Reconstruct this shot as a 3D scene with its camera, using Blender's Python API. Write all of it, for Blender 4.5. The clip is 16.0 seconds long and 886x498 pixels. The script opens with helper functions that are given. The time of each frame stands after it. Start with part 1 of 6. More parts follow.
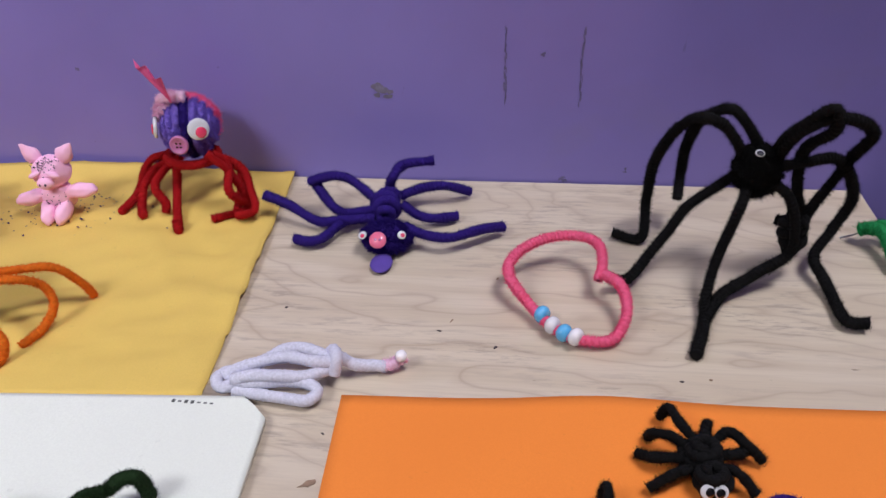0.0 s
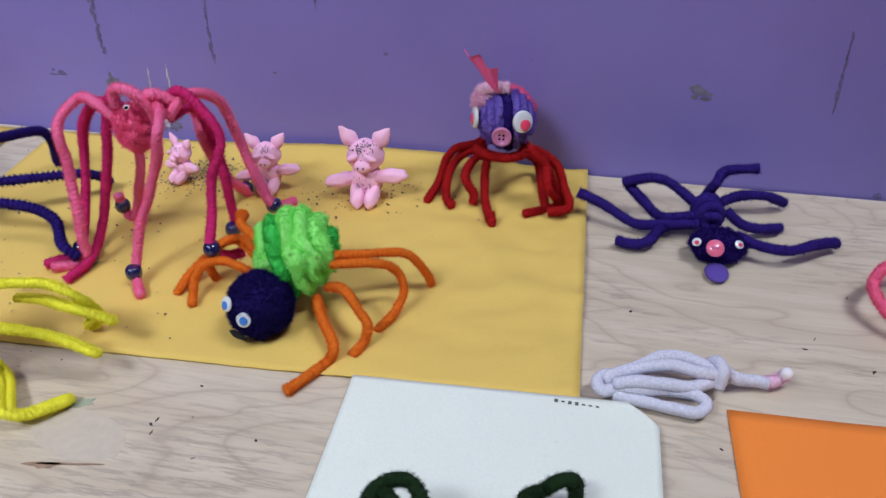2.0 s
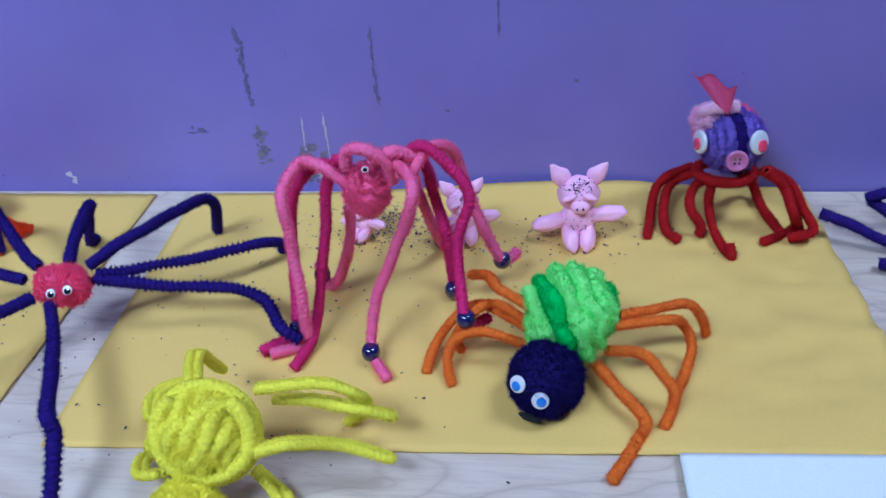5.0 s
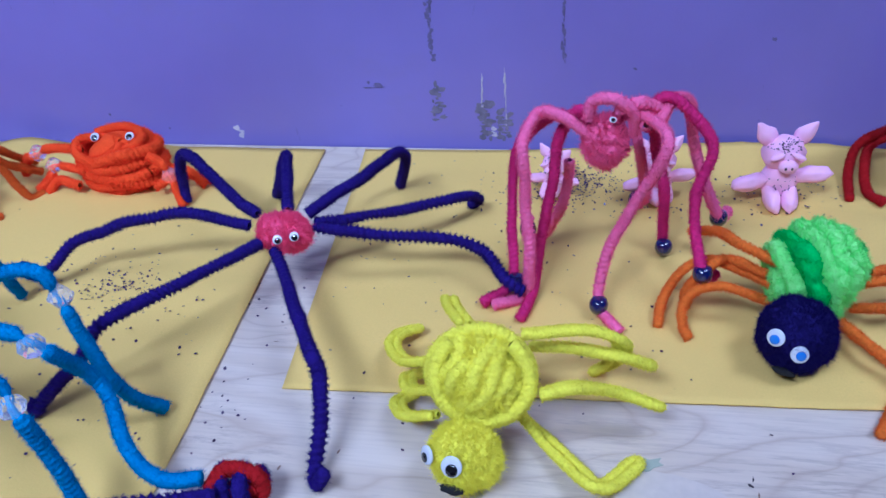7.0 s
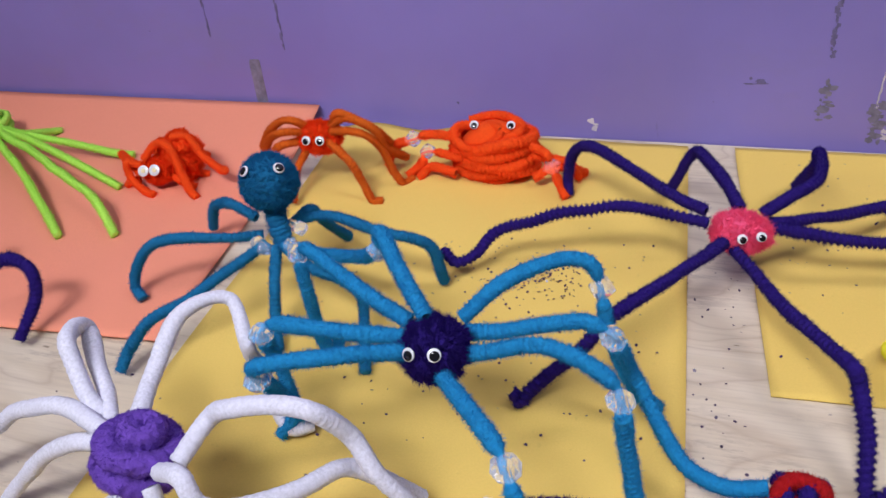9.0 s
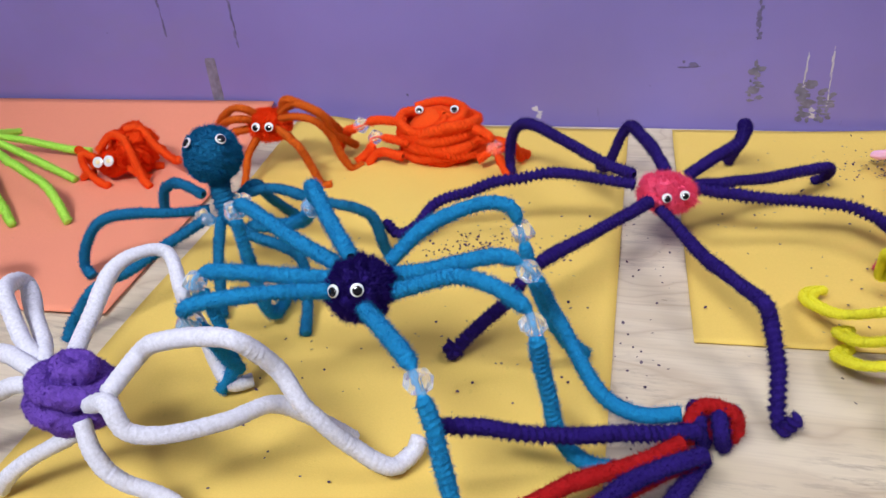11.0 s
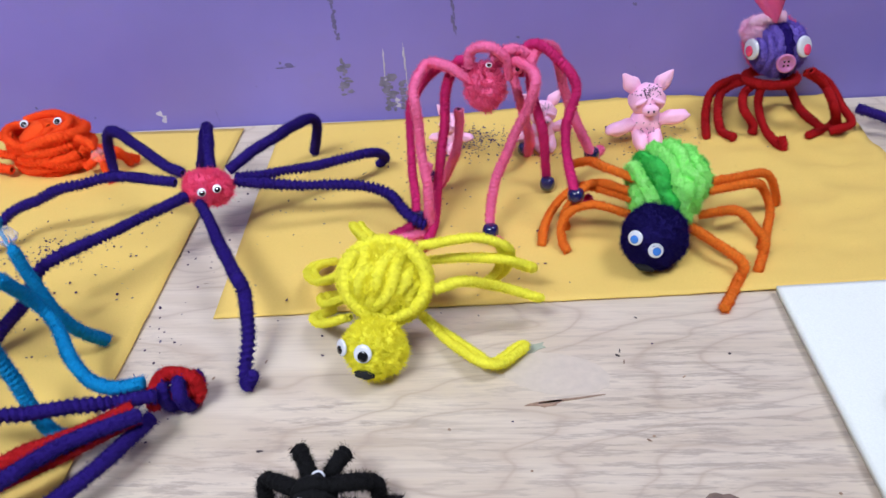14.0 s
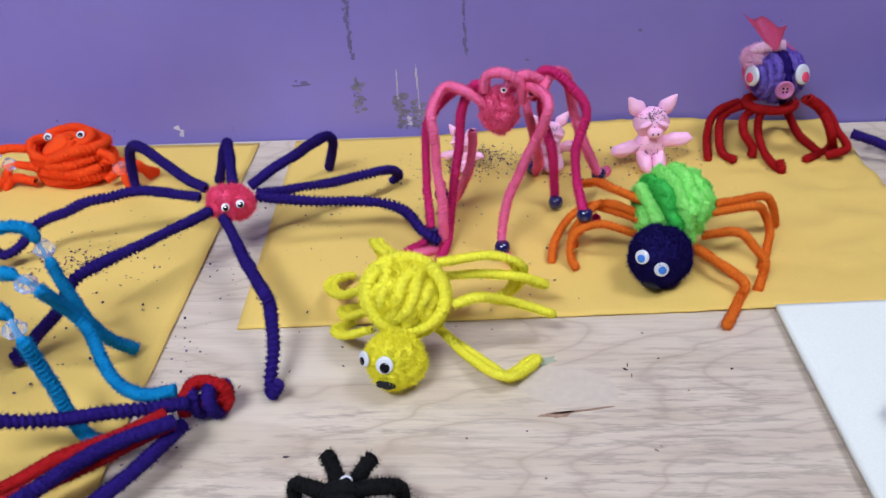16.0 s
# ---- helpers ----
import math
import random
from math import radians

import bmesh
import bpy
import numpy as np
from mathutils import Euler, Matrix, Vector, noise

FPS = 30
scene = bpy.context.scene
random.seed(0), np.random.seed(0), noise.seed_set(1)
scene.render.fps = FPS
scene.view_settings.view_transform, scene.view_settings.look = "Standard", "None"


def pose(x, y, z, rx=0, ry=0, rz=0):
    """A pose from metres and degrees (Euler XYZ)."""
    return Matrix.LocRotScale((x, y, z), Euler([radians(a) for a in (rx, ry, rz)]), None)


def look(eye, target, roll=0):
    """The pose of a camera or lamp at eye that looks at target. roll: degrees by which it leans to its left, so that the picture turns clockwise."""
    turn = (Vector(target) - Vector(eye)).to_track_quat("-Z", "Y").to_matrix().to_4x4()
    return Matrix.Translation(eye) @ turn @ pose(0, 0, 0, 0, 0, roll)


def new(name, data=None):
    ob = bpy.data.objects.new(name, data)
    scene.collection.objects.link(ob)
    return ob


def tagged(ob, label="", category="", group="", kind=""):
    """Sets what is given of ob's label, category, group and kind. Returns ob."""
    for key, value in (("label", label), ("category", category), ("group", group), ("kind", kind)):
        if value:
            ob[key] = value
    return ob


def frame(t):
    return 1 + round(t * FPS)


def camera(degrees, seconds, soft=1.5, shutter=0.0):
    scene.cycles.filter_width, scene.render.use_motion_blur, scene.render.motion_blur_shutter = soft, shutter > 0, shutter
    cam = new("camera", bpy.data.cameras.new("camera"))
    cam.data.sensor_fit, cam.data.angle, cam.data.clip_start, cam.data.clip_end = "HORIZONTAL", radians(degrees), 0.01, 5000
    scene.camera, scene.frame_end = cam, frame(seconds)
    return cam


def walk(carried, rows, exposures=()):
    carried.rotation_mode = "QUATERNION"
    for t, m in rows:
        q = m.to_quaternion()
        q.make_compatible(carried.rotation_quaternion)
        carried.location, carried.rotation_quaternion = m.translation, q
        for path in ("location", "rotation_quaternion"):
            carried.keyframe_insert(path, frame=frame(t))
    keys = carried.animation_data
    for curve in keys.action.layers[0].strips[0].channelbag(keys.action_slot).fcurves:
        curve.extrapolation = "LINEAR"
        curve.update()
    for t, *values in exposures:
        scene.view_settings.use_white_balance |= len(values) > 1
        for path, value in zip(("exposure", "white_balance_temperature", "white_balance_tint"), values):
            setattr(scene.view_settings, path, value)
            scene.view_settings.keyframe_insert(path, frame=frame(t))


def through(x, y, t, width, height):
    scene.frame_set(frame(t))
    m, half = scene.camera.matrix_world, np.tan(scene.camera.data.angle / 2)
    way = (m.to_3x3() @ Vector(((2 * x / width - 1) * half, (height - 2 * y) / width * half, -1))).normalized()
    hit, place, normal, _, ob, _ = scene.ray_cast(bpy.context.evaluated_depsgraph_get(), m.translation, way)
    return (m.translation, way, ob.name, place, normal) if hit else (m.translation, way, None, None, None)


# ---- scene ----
cam = camera(56.5, 16.0)
PATH = [
    (0, (0.129, -0.246, 0.239), (-0.049, 1.415, -0.86), -1.5),
    (0.5, (0.087, -0.245, 0.241), (-0.13, 1.411, -0.859), -1.2),
    (1, (0.071, -0.24, 0.237), (-0.175, 1.409, -0.868), -1.5),
    (1.5, (0.039, -0.243, 0.237), (-0.244, 1.397, -0.871), -0.8),
    (2, (-0.002, -0.255, 0.236), (-0.349, 1.379, -0.865), -0.6),
    (2.5, (-0.024, -0.259, 0.239), (-0.444, 1.368, -0.847), -1.8),
    (3, (-0.039, -0.262, 0.24), (-0.485, 1.367, -0.832), -2.7),
    (3.5, (-0.057, -0.259, 0.239), (-0.498, 1.371, -0.834), -3.4),
    (3.7, (-0.071, -0.253, 0.242), (-0.482, 1.384, -0.831), -3.8),
    (5.8, (-0.162, -0.228, 0.228), (-0.454, 1.415, -0.875), -5.1),
    (6, (-0.17, -0.234, 0.227), (-0.476, 1.4, -0.885), -5.1),
    (6.5, (-0.188, -0.242, 0.231), (-0.516, 1.379, -0.892), -5.2),
    (7, (-0.221, -0.248, 0.232), (-0.572, 1.366, -0.896), -4.8),
    (7.5, (-0.266, -0.253, 0.237), (-0.67, 1.349, -0.891), -4.5),
    (8, (-0.329, -0.26, 0.241), (-0.825, 1.325, -0.873), -5.2),
    (8.5, (-0.377, -0.268, 0.236), (-0.939, 1.297, -0.875), -5.5),
    (8.7, (-0.377, -0.27, 0.238), (-0.951, 1.286, -0.88), -6.1),
    (10.8, (-0.359, -0.298, 0.213), (-0.912, 1.322, -0.821), -5.9),
    (11, (-0.352, -0.295, 0.215), (-0.891, 1.323, -0.829), -6.3),
    (11.5, (-0.338, -0.298, 0.212), (-0.824, 1.327, -0.848), -6.5),
    (12, (-0.324, -0.314, 0.215), (-0.735, 1.328, -0.851), -6.0),
    (12.5, (-0.296, -0.327, 0.217), (-0.64, 1.323, -0.86), -5.6),
    (13, (-0.254, -0.329, 0.22), (-0.54, 1.322, -0.872), -5.6),
    (13.5, (-0.23, -0.322, 0.227), (-0.471, 1.333, -0.871), -5.5),
    (14, (-0.2, -0.308, 0.224), (-0.398, 1.355, -0.87), -5.5),
    (14.5, (-0.174, -0.307, 0.227), (-0.313, 1.366, -0.861), -5.1),
    (15, (-0.171, -0.31, 0.229), (-0.285, 1.368, -0.853), -4.5),
    (15.5, (-0.184, -0.314, 0.231), (-0.31, 1.365, -0.848), -4.2),
    (16, (-0.209, -0.321, 0.237), (-0.388, 1.354, -0.84), -4.4),
]
# the clip's own exposure and white balance drift: seconds, stops, kelvin, tint
EXPOSURES = [(0, -0.40, 6550, 21), (1.5, -0.56, 6250, 16), (3.7, -0.50, 5300, 12), (6, -0.66, 4450, 20), (7, -0.55, 4550, 23), (8, -0.44, 5600, 22), (8.5, -0.50, 6450, 21), (11, -0.34, 6650, 14), (12.5, -0.28, 6050, 16), (13.7, -0.22, 5950, 18), (15, -0.35, 5950, 17), (16, -0.37, 5950, 18)]

walk(cam, [(t, look(eye, target, roll)) for t, eye, target, roll in PATH], EXPOSURES)

# ---- world and lamps: an indoor room lit by three added, unseen area lamps ----
world = bpy.data.worlds.new("world")
scene.world = world
world.use_nodes = True
world.node_tree.nodes["Background"].inputs[0].default_value = (0.9, 0.95, 1.0, 1)
world.node_tree.nodes["Background"].inputs[1].default_value = 0.3
scene.view_settings.exposure = 0.0


def lamp(name, at, target, sx, sy, watts, colour, spread=180.0):
    data = bpy.data.lights.new(name, "AREA")
    data.shape, data.size, data.size_y, data.energy, data.color = "RECTANGLE", sx, sy, watts, colour
    data.spread = radians(spread)
    ob = new(name, data)
    ob.matrix_world = look(at, target)
    return ob


# added low lamp with a narrow beam, brightens the wall's left part
lamp("unseen_area_light", (-0.56, -0.78, 1.02), (-0.51, 0.06, 0), 0.5, 0.22, 3.6, (0.90, 0.96, 1.0), 75)
# added overhead fill for the right end of the table
lamp("unseen_area_light", (0.80, -0.30, 2.02), (0.60, -0.10, 0), 0.8, 0.3, 10.0, (0.93, 0.97, 1.0), 85)
# added fill lamp far to the left
lamp("unseen_area_light", (-1.5, -0.9, 2.02), (-1.3, -0.5, 0), 1.0, 0.4, 11, (0.93, 0.97, 1.0))


# ---- materials ----
def material(name, rough=0.6, sheen=0.0, coat=0.0, metal=0.0):
    m = bpy.data.materials.new(name)
    m.use_nodes = True
    p = m.node_tree.nodes["Principled BSDF"]
    p.inputs["Roughness"].default_value = rough
    p.inputs["Sheen Weight"].default_value = sheen
    p.inputs["Coat Weight"].default_value = coat
    p.inputs["Metallic"].default_value = metal
    return m, m.node_tree, p


def node(nt, kind, **kw):
    n = nt.nodes.new(kind)
    for k, v in kw.items():
        n.inputs[k.replace("_", " ")].default_value = v
    return n


def ramp(nt, fac, stops):
    n = nt.nodes.new("ShaderNodeValToRGB")
    el = n.color_ramp.elements
    while len(el) < len(stops):
        el.new(0.5)
    for e, (at, col) in zip(el, stops):
        e.position, e.color = at, (*col, 1)
    nt.links.new(fac, n.inputs[0])
    return n.outputs[0]


def scaled(c, k):
    return tuple(min(1.0, v * k) for v in c)


def mix(nt, fac, a, b, how="MIX"):
    n = nt.nodes.new("ShaderNodeMix")
    n.data_type, n.blend_type = "RGBA", how
    for sock, v in ((n.inputs[0], fac), (n.inputs[6], a), (n.inputs[7], b)):
        if isinstance(v, (int, float)):
            sock.default_value = v
        elif isinstance(v, tuple):
            sock.default_value = (*v, 1)
        else:
            nt.links.new(v, sock)
    return n.outputs[2]


def bump(nt, p, height, strength, distance):
    b = node(nt, "ShaderNodeBump", Strength=strength, Distance=distance)
    nt.links.new(height, b.inputs["Height"])
    nt.links.new(b.outputs[0], p.inputs["Normal"])


def coords(nt, scale=(1, 1, 1), turn=0.0):
    tc = nt.nodes.new("ShaderNodeTexCoord")
    mp = nt.nodes.new("ShaderNodeMapping")
    mp.inputs["Scale"].default_value = scale
    mp.inputs["Rotation"].default_value = (0, 0, radians(turn))
    nt.links.new(tc.outputs["Object"], mp.inputs[0])
    return mp.outputs[0]


def noise_out(nt, vec, scale, detail=4.0, rough=0.55):
    n = node(nt, "ShaderNodeTexNoise", Scale=scale, Detail=detail, Roughness=rough)
    nt.links.new(vec, n.inputs["Vector"])
    return n.outputs[0]


def glow_through(nt, p, colour, share):
    """Lets light pass through thin fibres: a share of diffuse transmission."""
    t = nt.nodes.new("ShaderNodeBsdfTranslucent")
    x = nt.nodes.new("ShaderNodeMixShader")
    x.inputs[0].default_value = share
    nt.links.new(colour, t.inputs[0])
    nt.links.new(p.outputs[0], x.inputs[1])
    nt.links.new(t.outputs[0], x.inputs[2])
    nt.links.new(x.outputs[0], nt.nodes["Material Output"].inputs[0])


def chenille_mat(name, c, spread=0.22, through=0.10, relief=0.7):
    """Dyed nylon pile: dull, with paler fibre ends and uneven dye."""
    m, nt, p = material(name, 0.9, 0.12)
    p.inputs["Sheen Roughness"].default_value = 0.5
    p.inputs["Specular IOR Level"].default_value = 0.25
    p.inputs["Sheen Tint"].default_value = (*[min(1, 0.06 + 1.3 * v) for v in c], 1)
    v = coords(nt)
    n1 = noise_out(nt, v, 900, 2)
    n2 = noise_out(nt, v, 60, 3)
    f = ramp(nt, n1, [(0.3, scaled(c, 1 - spread)), (0.7, scaled(c, 1 + spread))])
    out = mix(nt, n2, f, scaled(c, 0.95))
    nt.links.new(out, p.inputs["Base Color"])
    glow_through(nt, p, out, through)
    bump(nt, p, noise_out(nt, v, 1100, 3), relief, 0.0009)
    return m


def plain_mat(name, c, rough=0.4, coat=0.0, metal=0.0, vary=0.12, scale=80, relief=0.0):
    m, nt, p = material(name, rough, 0.0, coat, metal)
    n = noise_out(nt, coords(nt), scale)
    nt.links.new(ramp(nt, n, [(0.3, scaled(c, 1 - vary)), (0.7, scaled(c, 1 + vary))]), p.inputs["Base Color"])
    if relief:
        bump(nt, p, n, relief, 0.001)
    return m


def paper_mat(name, c):
    m, nt, p = material(name, 0.85)
    p.inputs["Specular IOR Level"].default_value = 0.25
    v = coords(nt)
    fine = noise_out(nt, v, 1400, 3)
    wide = noise_out(nt, v, 14, 4)
    spots = noise_out(nt, v, 260, 2)
    a = ramp(nt, fine, [(0.3, scaled(c, 0.93)), (0.7, scaled(c, 1.05))])
    b = mix(nt, wide, a, scaled(c, 0.9))
    sp = ramp(nt, spots, [(0.70, (0, 0, 0)), (0.78, (1, 1, 1))])
    k = nt.nodes.new("ShaderNodeMath")
    k.operation = "MULTIPLY"
    k.inputs[1].default_value = 0.18
    nt.links.new(sp, k.inputs[0])
    nt.links.new(mix(nt, k.outputs[0], b, scaled(c, 0.55)), p.inputs["Base Color"])
    bump(nt, p, fine, 0.25, 0.0004)
    return m


def wood_mat():
    """Pale birch plywood face: long wavy grain along x, fine dark flecks, dull varnish."""
    m, nt, p = material("plywood", 0.48)
    warp = coords(nt, (2.2, 9, 9), 2)
    w = noise_out(nt, warp, 1.6, 3, 0.5)
    vec = coords(nt, (1, 1, 1), 2)
    add = nt.nodes.new("ShaderNodeVectorMath")
    add.operation = "MULTIPLY_ADD"
    comb = nt.nodes.new("ShaderNodeCombineXYZ")
    nt.links.new(w, comb.inputs[1])
    nt.links.new(comb.outputs[0], add.inputs[0])
    add.inputs[1].default_value = (0, 0.09, 0)
    nt.links.new(vec, add.inputs[2])
    wave = nt.nodes.new("ShaderNodeTexWave")
    wave.wave_type, wave.bands_direction = "BANDS", "Y"
    for k, v in (("Scale", 5.0), ("Distortion", 9.0), ("Detail", 5.0), ("Detail Scale", 0.8), ("Detail Roughness", 0.62)):
        wave.inputs[k].default_value = v
    sq = nt.nodes.new("ShaderNodeMapping")
    sq.inputs["Scale"].default_value = (0.22, 1.2, 1)
    nt.links.new(add.outputs[0], sq.inputs[0])
    nt.links.new(sq.outputs[0], wave.inputs["Vector"])
    pale, mid, dark = (0.66, 0.565, 0.435), (0.60, 0.50, 0.37), (0.36, 0.27, 0.18)
    band = ramp(nt, wave.outputs["Fac"], [(0.0, mid), (0.35, pale), (0.86, pale), (1.0, mid)])
    fibre = noise_out(nt, coords(nt, (30, 700, 30), 2), 1.0, 4)
    band = mix(nt, ramp(nt, fibre, [(0.45, (0, 0, 0)), (0.80, (0.5, 0.5, 0.5))]), band, (0.47, 0.385, 0.295))
    veins = noise_out(nt, coords(nt, (3.0, 60, 10), 4), 1.0, 5, 0.7)
    band = mix(nt, ramp(nt, veins, [(0.56, (0, 0, 0)), (0.66, (0.38, 0.38, 0.38)), (0.72, (0, 0, 0))]), band, dark)
    field = noise_out(nt, coords(nt, (3.2, 8.5, 3.2), 5), 1.0, 4, 0.42)
    rings = nt.nodes.new("ShaderNodeMath")
    rings.operation = "PINGPONG"
    rings.inputs[1].default_value = 0.021
    nt.links.new(field, rings.inputs[0])
    line = nt.nodes.new("ShaderNodeMath")
    line.operation = "DIVIDE"
    line.inputs[1].default_value = 0.021
    nt.links.new(rings.outputs[0], line.inputs[0])
    band = mix(nt, ramp(nt, line.outputs[0], [(0.0, (0.60, 0.60, 0.60)), (0.16, (0.18, 0.18, 0.18)), (0.5, (0, 0, 0))]), band, (0.40, 0.30, 0.215))
    patch = noise_out(nt, coords(nt, (9, 22, 9)), 1.0, 2)
    ripple = noise_out(nt, coords(nt, (45, 260, 45), 6), 1.0, 5, 0.7)
    both = nt.nodes.new("ShaderNodeMath")
    both.operation = "MULTIPLY"
    nt.links.new(ramp(nt, patch, [(0.45, (0, 0, 0)), (0.62, (1, 1, 1))]), both.inputs[0])
    nt.links.new(ramp(nt, ripple, [(0.50, (0, 0, 0)), (0.62, (0.9, 0.9, 0.9))]), both.inputs[1])
    band = mix(nt, both.outputs[0], band, (0.36, 0.29, 0.23))
    away = nt.nodes.new("ShaderNodeVectorMath")
    away.operation = "DISTANCE"
    away.inputs[1].default_value = (-0.125, -0.165, 0.0)
    nt.links.new(coords(nt, (1, 1.7, 0)), away.inputs[0])
    streak = noise_out(nt, coords(nt, (42, 330, 42), -7), 1.0, 4, 0.6)
    curl = nt.nodes.new("ShaderNodeMath")
    curl.operation = "MULTIPLY"
    nt.links.new(ramp(nt, away.outputs["Value"], [(0.05, (1, 1, 1)), (0.17, (0, 0, 0))]), curl.inputs[0])
    nt.links.new(ramp(nt, streak, [(0.50, (0, 0, 0)), (0.60, (0.75, 0.75, 0.75)), (0.68, (0.1, 0.1, 0.1))]), curl.inputs[1])
    band = mix(nt, curl.outputs[0], band, (0.33, 0.265, 0.21))
    wide = noise_out(nt, coords(nt), 5, 3)
    band = mix(nt, ramp(nt, wide, [(0.35, (0, 0, 0)), (0.75, (0.5, 0.5, 0.5))]), band, (0.56, 0.49, 0.40))
    flecks = noise_out(nt, coords(nt, (60, 190, 60), 0), 1.0, 2)
    band = mix(nt, ramp(nt, flecks, [(0.755, (0, 0, 0)), (0.785, (0.75, 0.75, 0.75))]), band, (0.12, 0.08, 0.05))
    nt.links.new(band, p.inputs["Base Color"])
    bump(nt, p, fibre, 0.12, 0.0006)
    return m


def wall_mat():
    """Semi-gloss purple wall paint over board: roller stipple, faint stains and rubbed patches."""
    m, nt, p = material("purple_paint", 0.38)
    v = coords(nt)
    c = (0.225, 0.185, 0.52)
    wide = noise_out(nt, v, 6, 4)
    col = ramp(nt, wide, [(0.3, scaled(c, 0.9)), (0.7, scaled(c, 1.1))])
    cloud = noise_out(nt, coords(nt, (5, 1, 9)), 2.2, 5, 0.65)
    col = mix(nt, ramp(nt, cloud, [(0.56, (0, 0, 0)), (0.72, (0.4, 0.4, 0.4))]), col, (0.23, 0.19, 0.42))
    rub = noise_out(nt, coords(nt, (28, 1, 7), 0), 3.0, 5, 0.7)
    col = mix(nt, ramp(nt, rub, [(0.69, (0, 0, 0)), (0.76, (0.5, 0.5, 0.5))]), col, (0.08, 0.07, 0.14))
    spots = noise_out(nt, v, 120, 2)
    col = mix(nt, ramp(nt, spots, [(0.755, (0, 0, 0)), (0.79, (0.7, 0.7, 0.7))]), col, (0.04, 0.035, 0.06))
    nt.links.new(col, p.inputs["Base Color"])
    rr = nt.nodes.new("ShaderNodeMapRange")
    rr.inputs[3].default_value, rr.inputs[4].default_value = 0.3, 0.5
    nt.links.new(wide, rr.inputs[0])
    nt.links.new(rr.outputs[0], p.inputs["Roughness"])
    st = noise_out(nt, v, 420, 2)
    bump(nt, p, st, 0.10, 0.0006)
    return m


def glass_mat(name, tint=(1, 1, 1), ior=1.5, rough=0.02):
    m, nt, p = material(name, rough)
    p.inputs["Transmission Weight"].default_value = 1.0
    p.inputs["IOR"].default_value = ior
    p.inputs["Base Color"].default_value = (*tint, 1)
    return m


C = {
    "violet": (0.020, 0.006, 0.155), "navy": (0.014, 0.007, 0.115), "rose": (1.0, 0.19, 0.40), "magenta": (0.66, 0.025, 0.18),
    "pink": (1.0, 0.13, 0.29), "lime": (0.38, 1.0, 0.24), "green": (0.07, 0.62, 0.10), "rust": (0.82, 0.185, 0.012),
    "yellow": (1.0, 0.93, 0.055), "red": (0.42, 0.006, 0.008), "scarlet": (1.0, 0.085, 0.006), "orange": (0.70, 0.125, 0.008),
    "lilac": (0.24, 0.16, 0.62), "purple": (0.16, 0.07, 0.45), "indigo": (0.030, 0.011, 0.19), "white": (0.70, 0.70, 0.82), "black": (0.004, 0.004, 0.0045),
    "blue": (0.004, 0.24, 0.52), "teal": (0.003, 0.16, 0.35), "forest": (0.010, 0.032, 0.008), "apple": (0.48, 0.92, 0.12), "palepink": (1.0, 0.62, 0.80),
    "coral": (1.0, 0.15, 0.30), "emerald": (0.01, 0.30, 0.09),
}
CH = {k: chenille_mat("chenille_" + k, v, relief=0.2 if k == "white" else 0.7) for k, v in C.items()}
FIBRE = {"chenille_" + k: chenille_mat("fibre_" + k, v, 0.1, 0.5) for k, v in C.items()}
M_WOOD, M_WALL = wood_mat(), wall_mat()
M_YELLOW, M_SALMON = paper_mat("yellow_paper", (0.78, 0.545, 0.135)), paper_mat("salmon_paper", (0.86, 0.30, 0.19))
M_ORANGE, M_BOARD = paper_mat("orange_paper", (1.0, 0.28, 0.045)), paper_mat("white_board", (0.84, 0.88, 0.79))
M_CLAY = plain_mat("pink_clay", (0.95, 0.52, 0.74), 0.6, vary=0.06, scale=150, relief=0.15)
M_EYE = plain_mat("eye_white", (0.66, 0.68, 0.72), 0.25, 0.6, vary=0.02)
M_PUPIL = plain_mat("eye_black", (0.008, 0.008, 0.010), 0.12, 0.8)
M_PUPIL_BLUE = plain_mat("eye_blue", (0.05, 0.20, 0.62), 0.2, 0.6)
M_PUPIL_PINK = plain_mat("eye_pink", (0.80, 0.06, 0.14), 0.2, 0.6)
M_FELT = plain_mat("black_felt", (0.008, 0.008, 0.009), 0.95)
M_NAVY_BEAD = plain_mat("navy_bead", (0.008, 0.010, 0.075), 0.08, 0.8)
M_BLUE_BEAD = plain_mat("sky_bead", (0.10, 0.46, 0.80), 0.2, 0.5)
M_WHITE_BEAD = plain_mat("white_bead", (0.82, 0.80, 0.84), 0.2, 0.5)
M_CRYSTAL = glass_mat("crystal", (0.97, 0.98, 1.0), 1.5)
M_CRYSTAL.node_tree.nodes["Principled BSDF"].inputs["Transmission Weight"].default_value = 0.86
M_BUTTON_PINK = plain_mat("pink_button", (0.80, 0.16, 0.28), 0.3, 0.4)
M_BUTTON_MAUVE = plain_mat("mauve_button", (0.50, 0.16, 0.36), 0.3, 0.4)
M_FOAM = plain_mat("violet_foam", (0.10, 0.055, 0.34), 0.8)
M_WIRE = plain_mat("wire", (0.45, 0.45, 0.46), 0.3, metal=1.0)
M_INK = plain_mat("pencil", (0.10, 0.11, 0.10), 0.7)
M_GLITTER = plain_mat("dark_glitter", (0.045, 0.02, 0.06), 0.3, 0.5, vary=0.7, scale=500)
M_SCUFF = plain_mat("scuff_dark", (0.14, 0.12, 0.26), 0.7, vary=0.3, scale=300)
M_BARE = plain_mat("bare_board", (0.18, 0.165, 0.25), 0.75, vary=0.35, scale=160, relief=0.3)
M_GLUE = plain_mat("dried_glue", (0.55, 0.52, 0.62), 0.2, 0.5)
M_STAIN = plain_mat("green_smear", (0.36, 0.40, 0.30), 0.7)
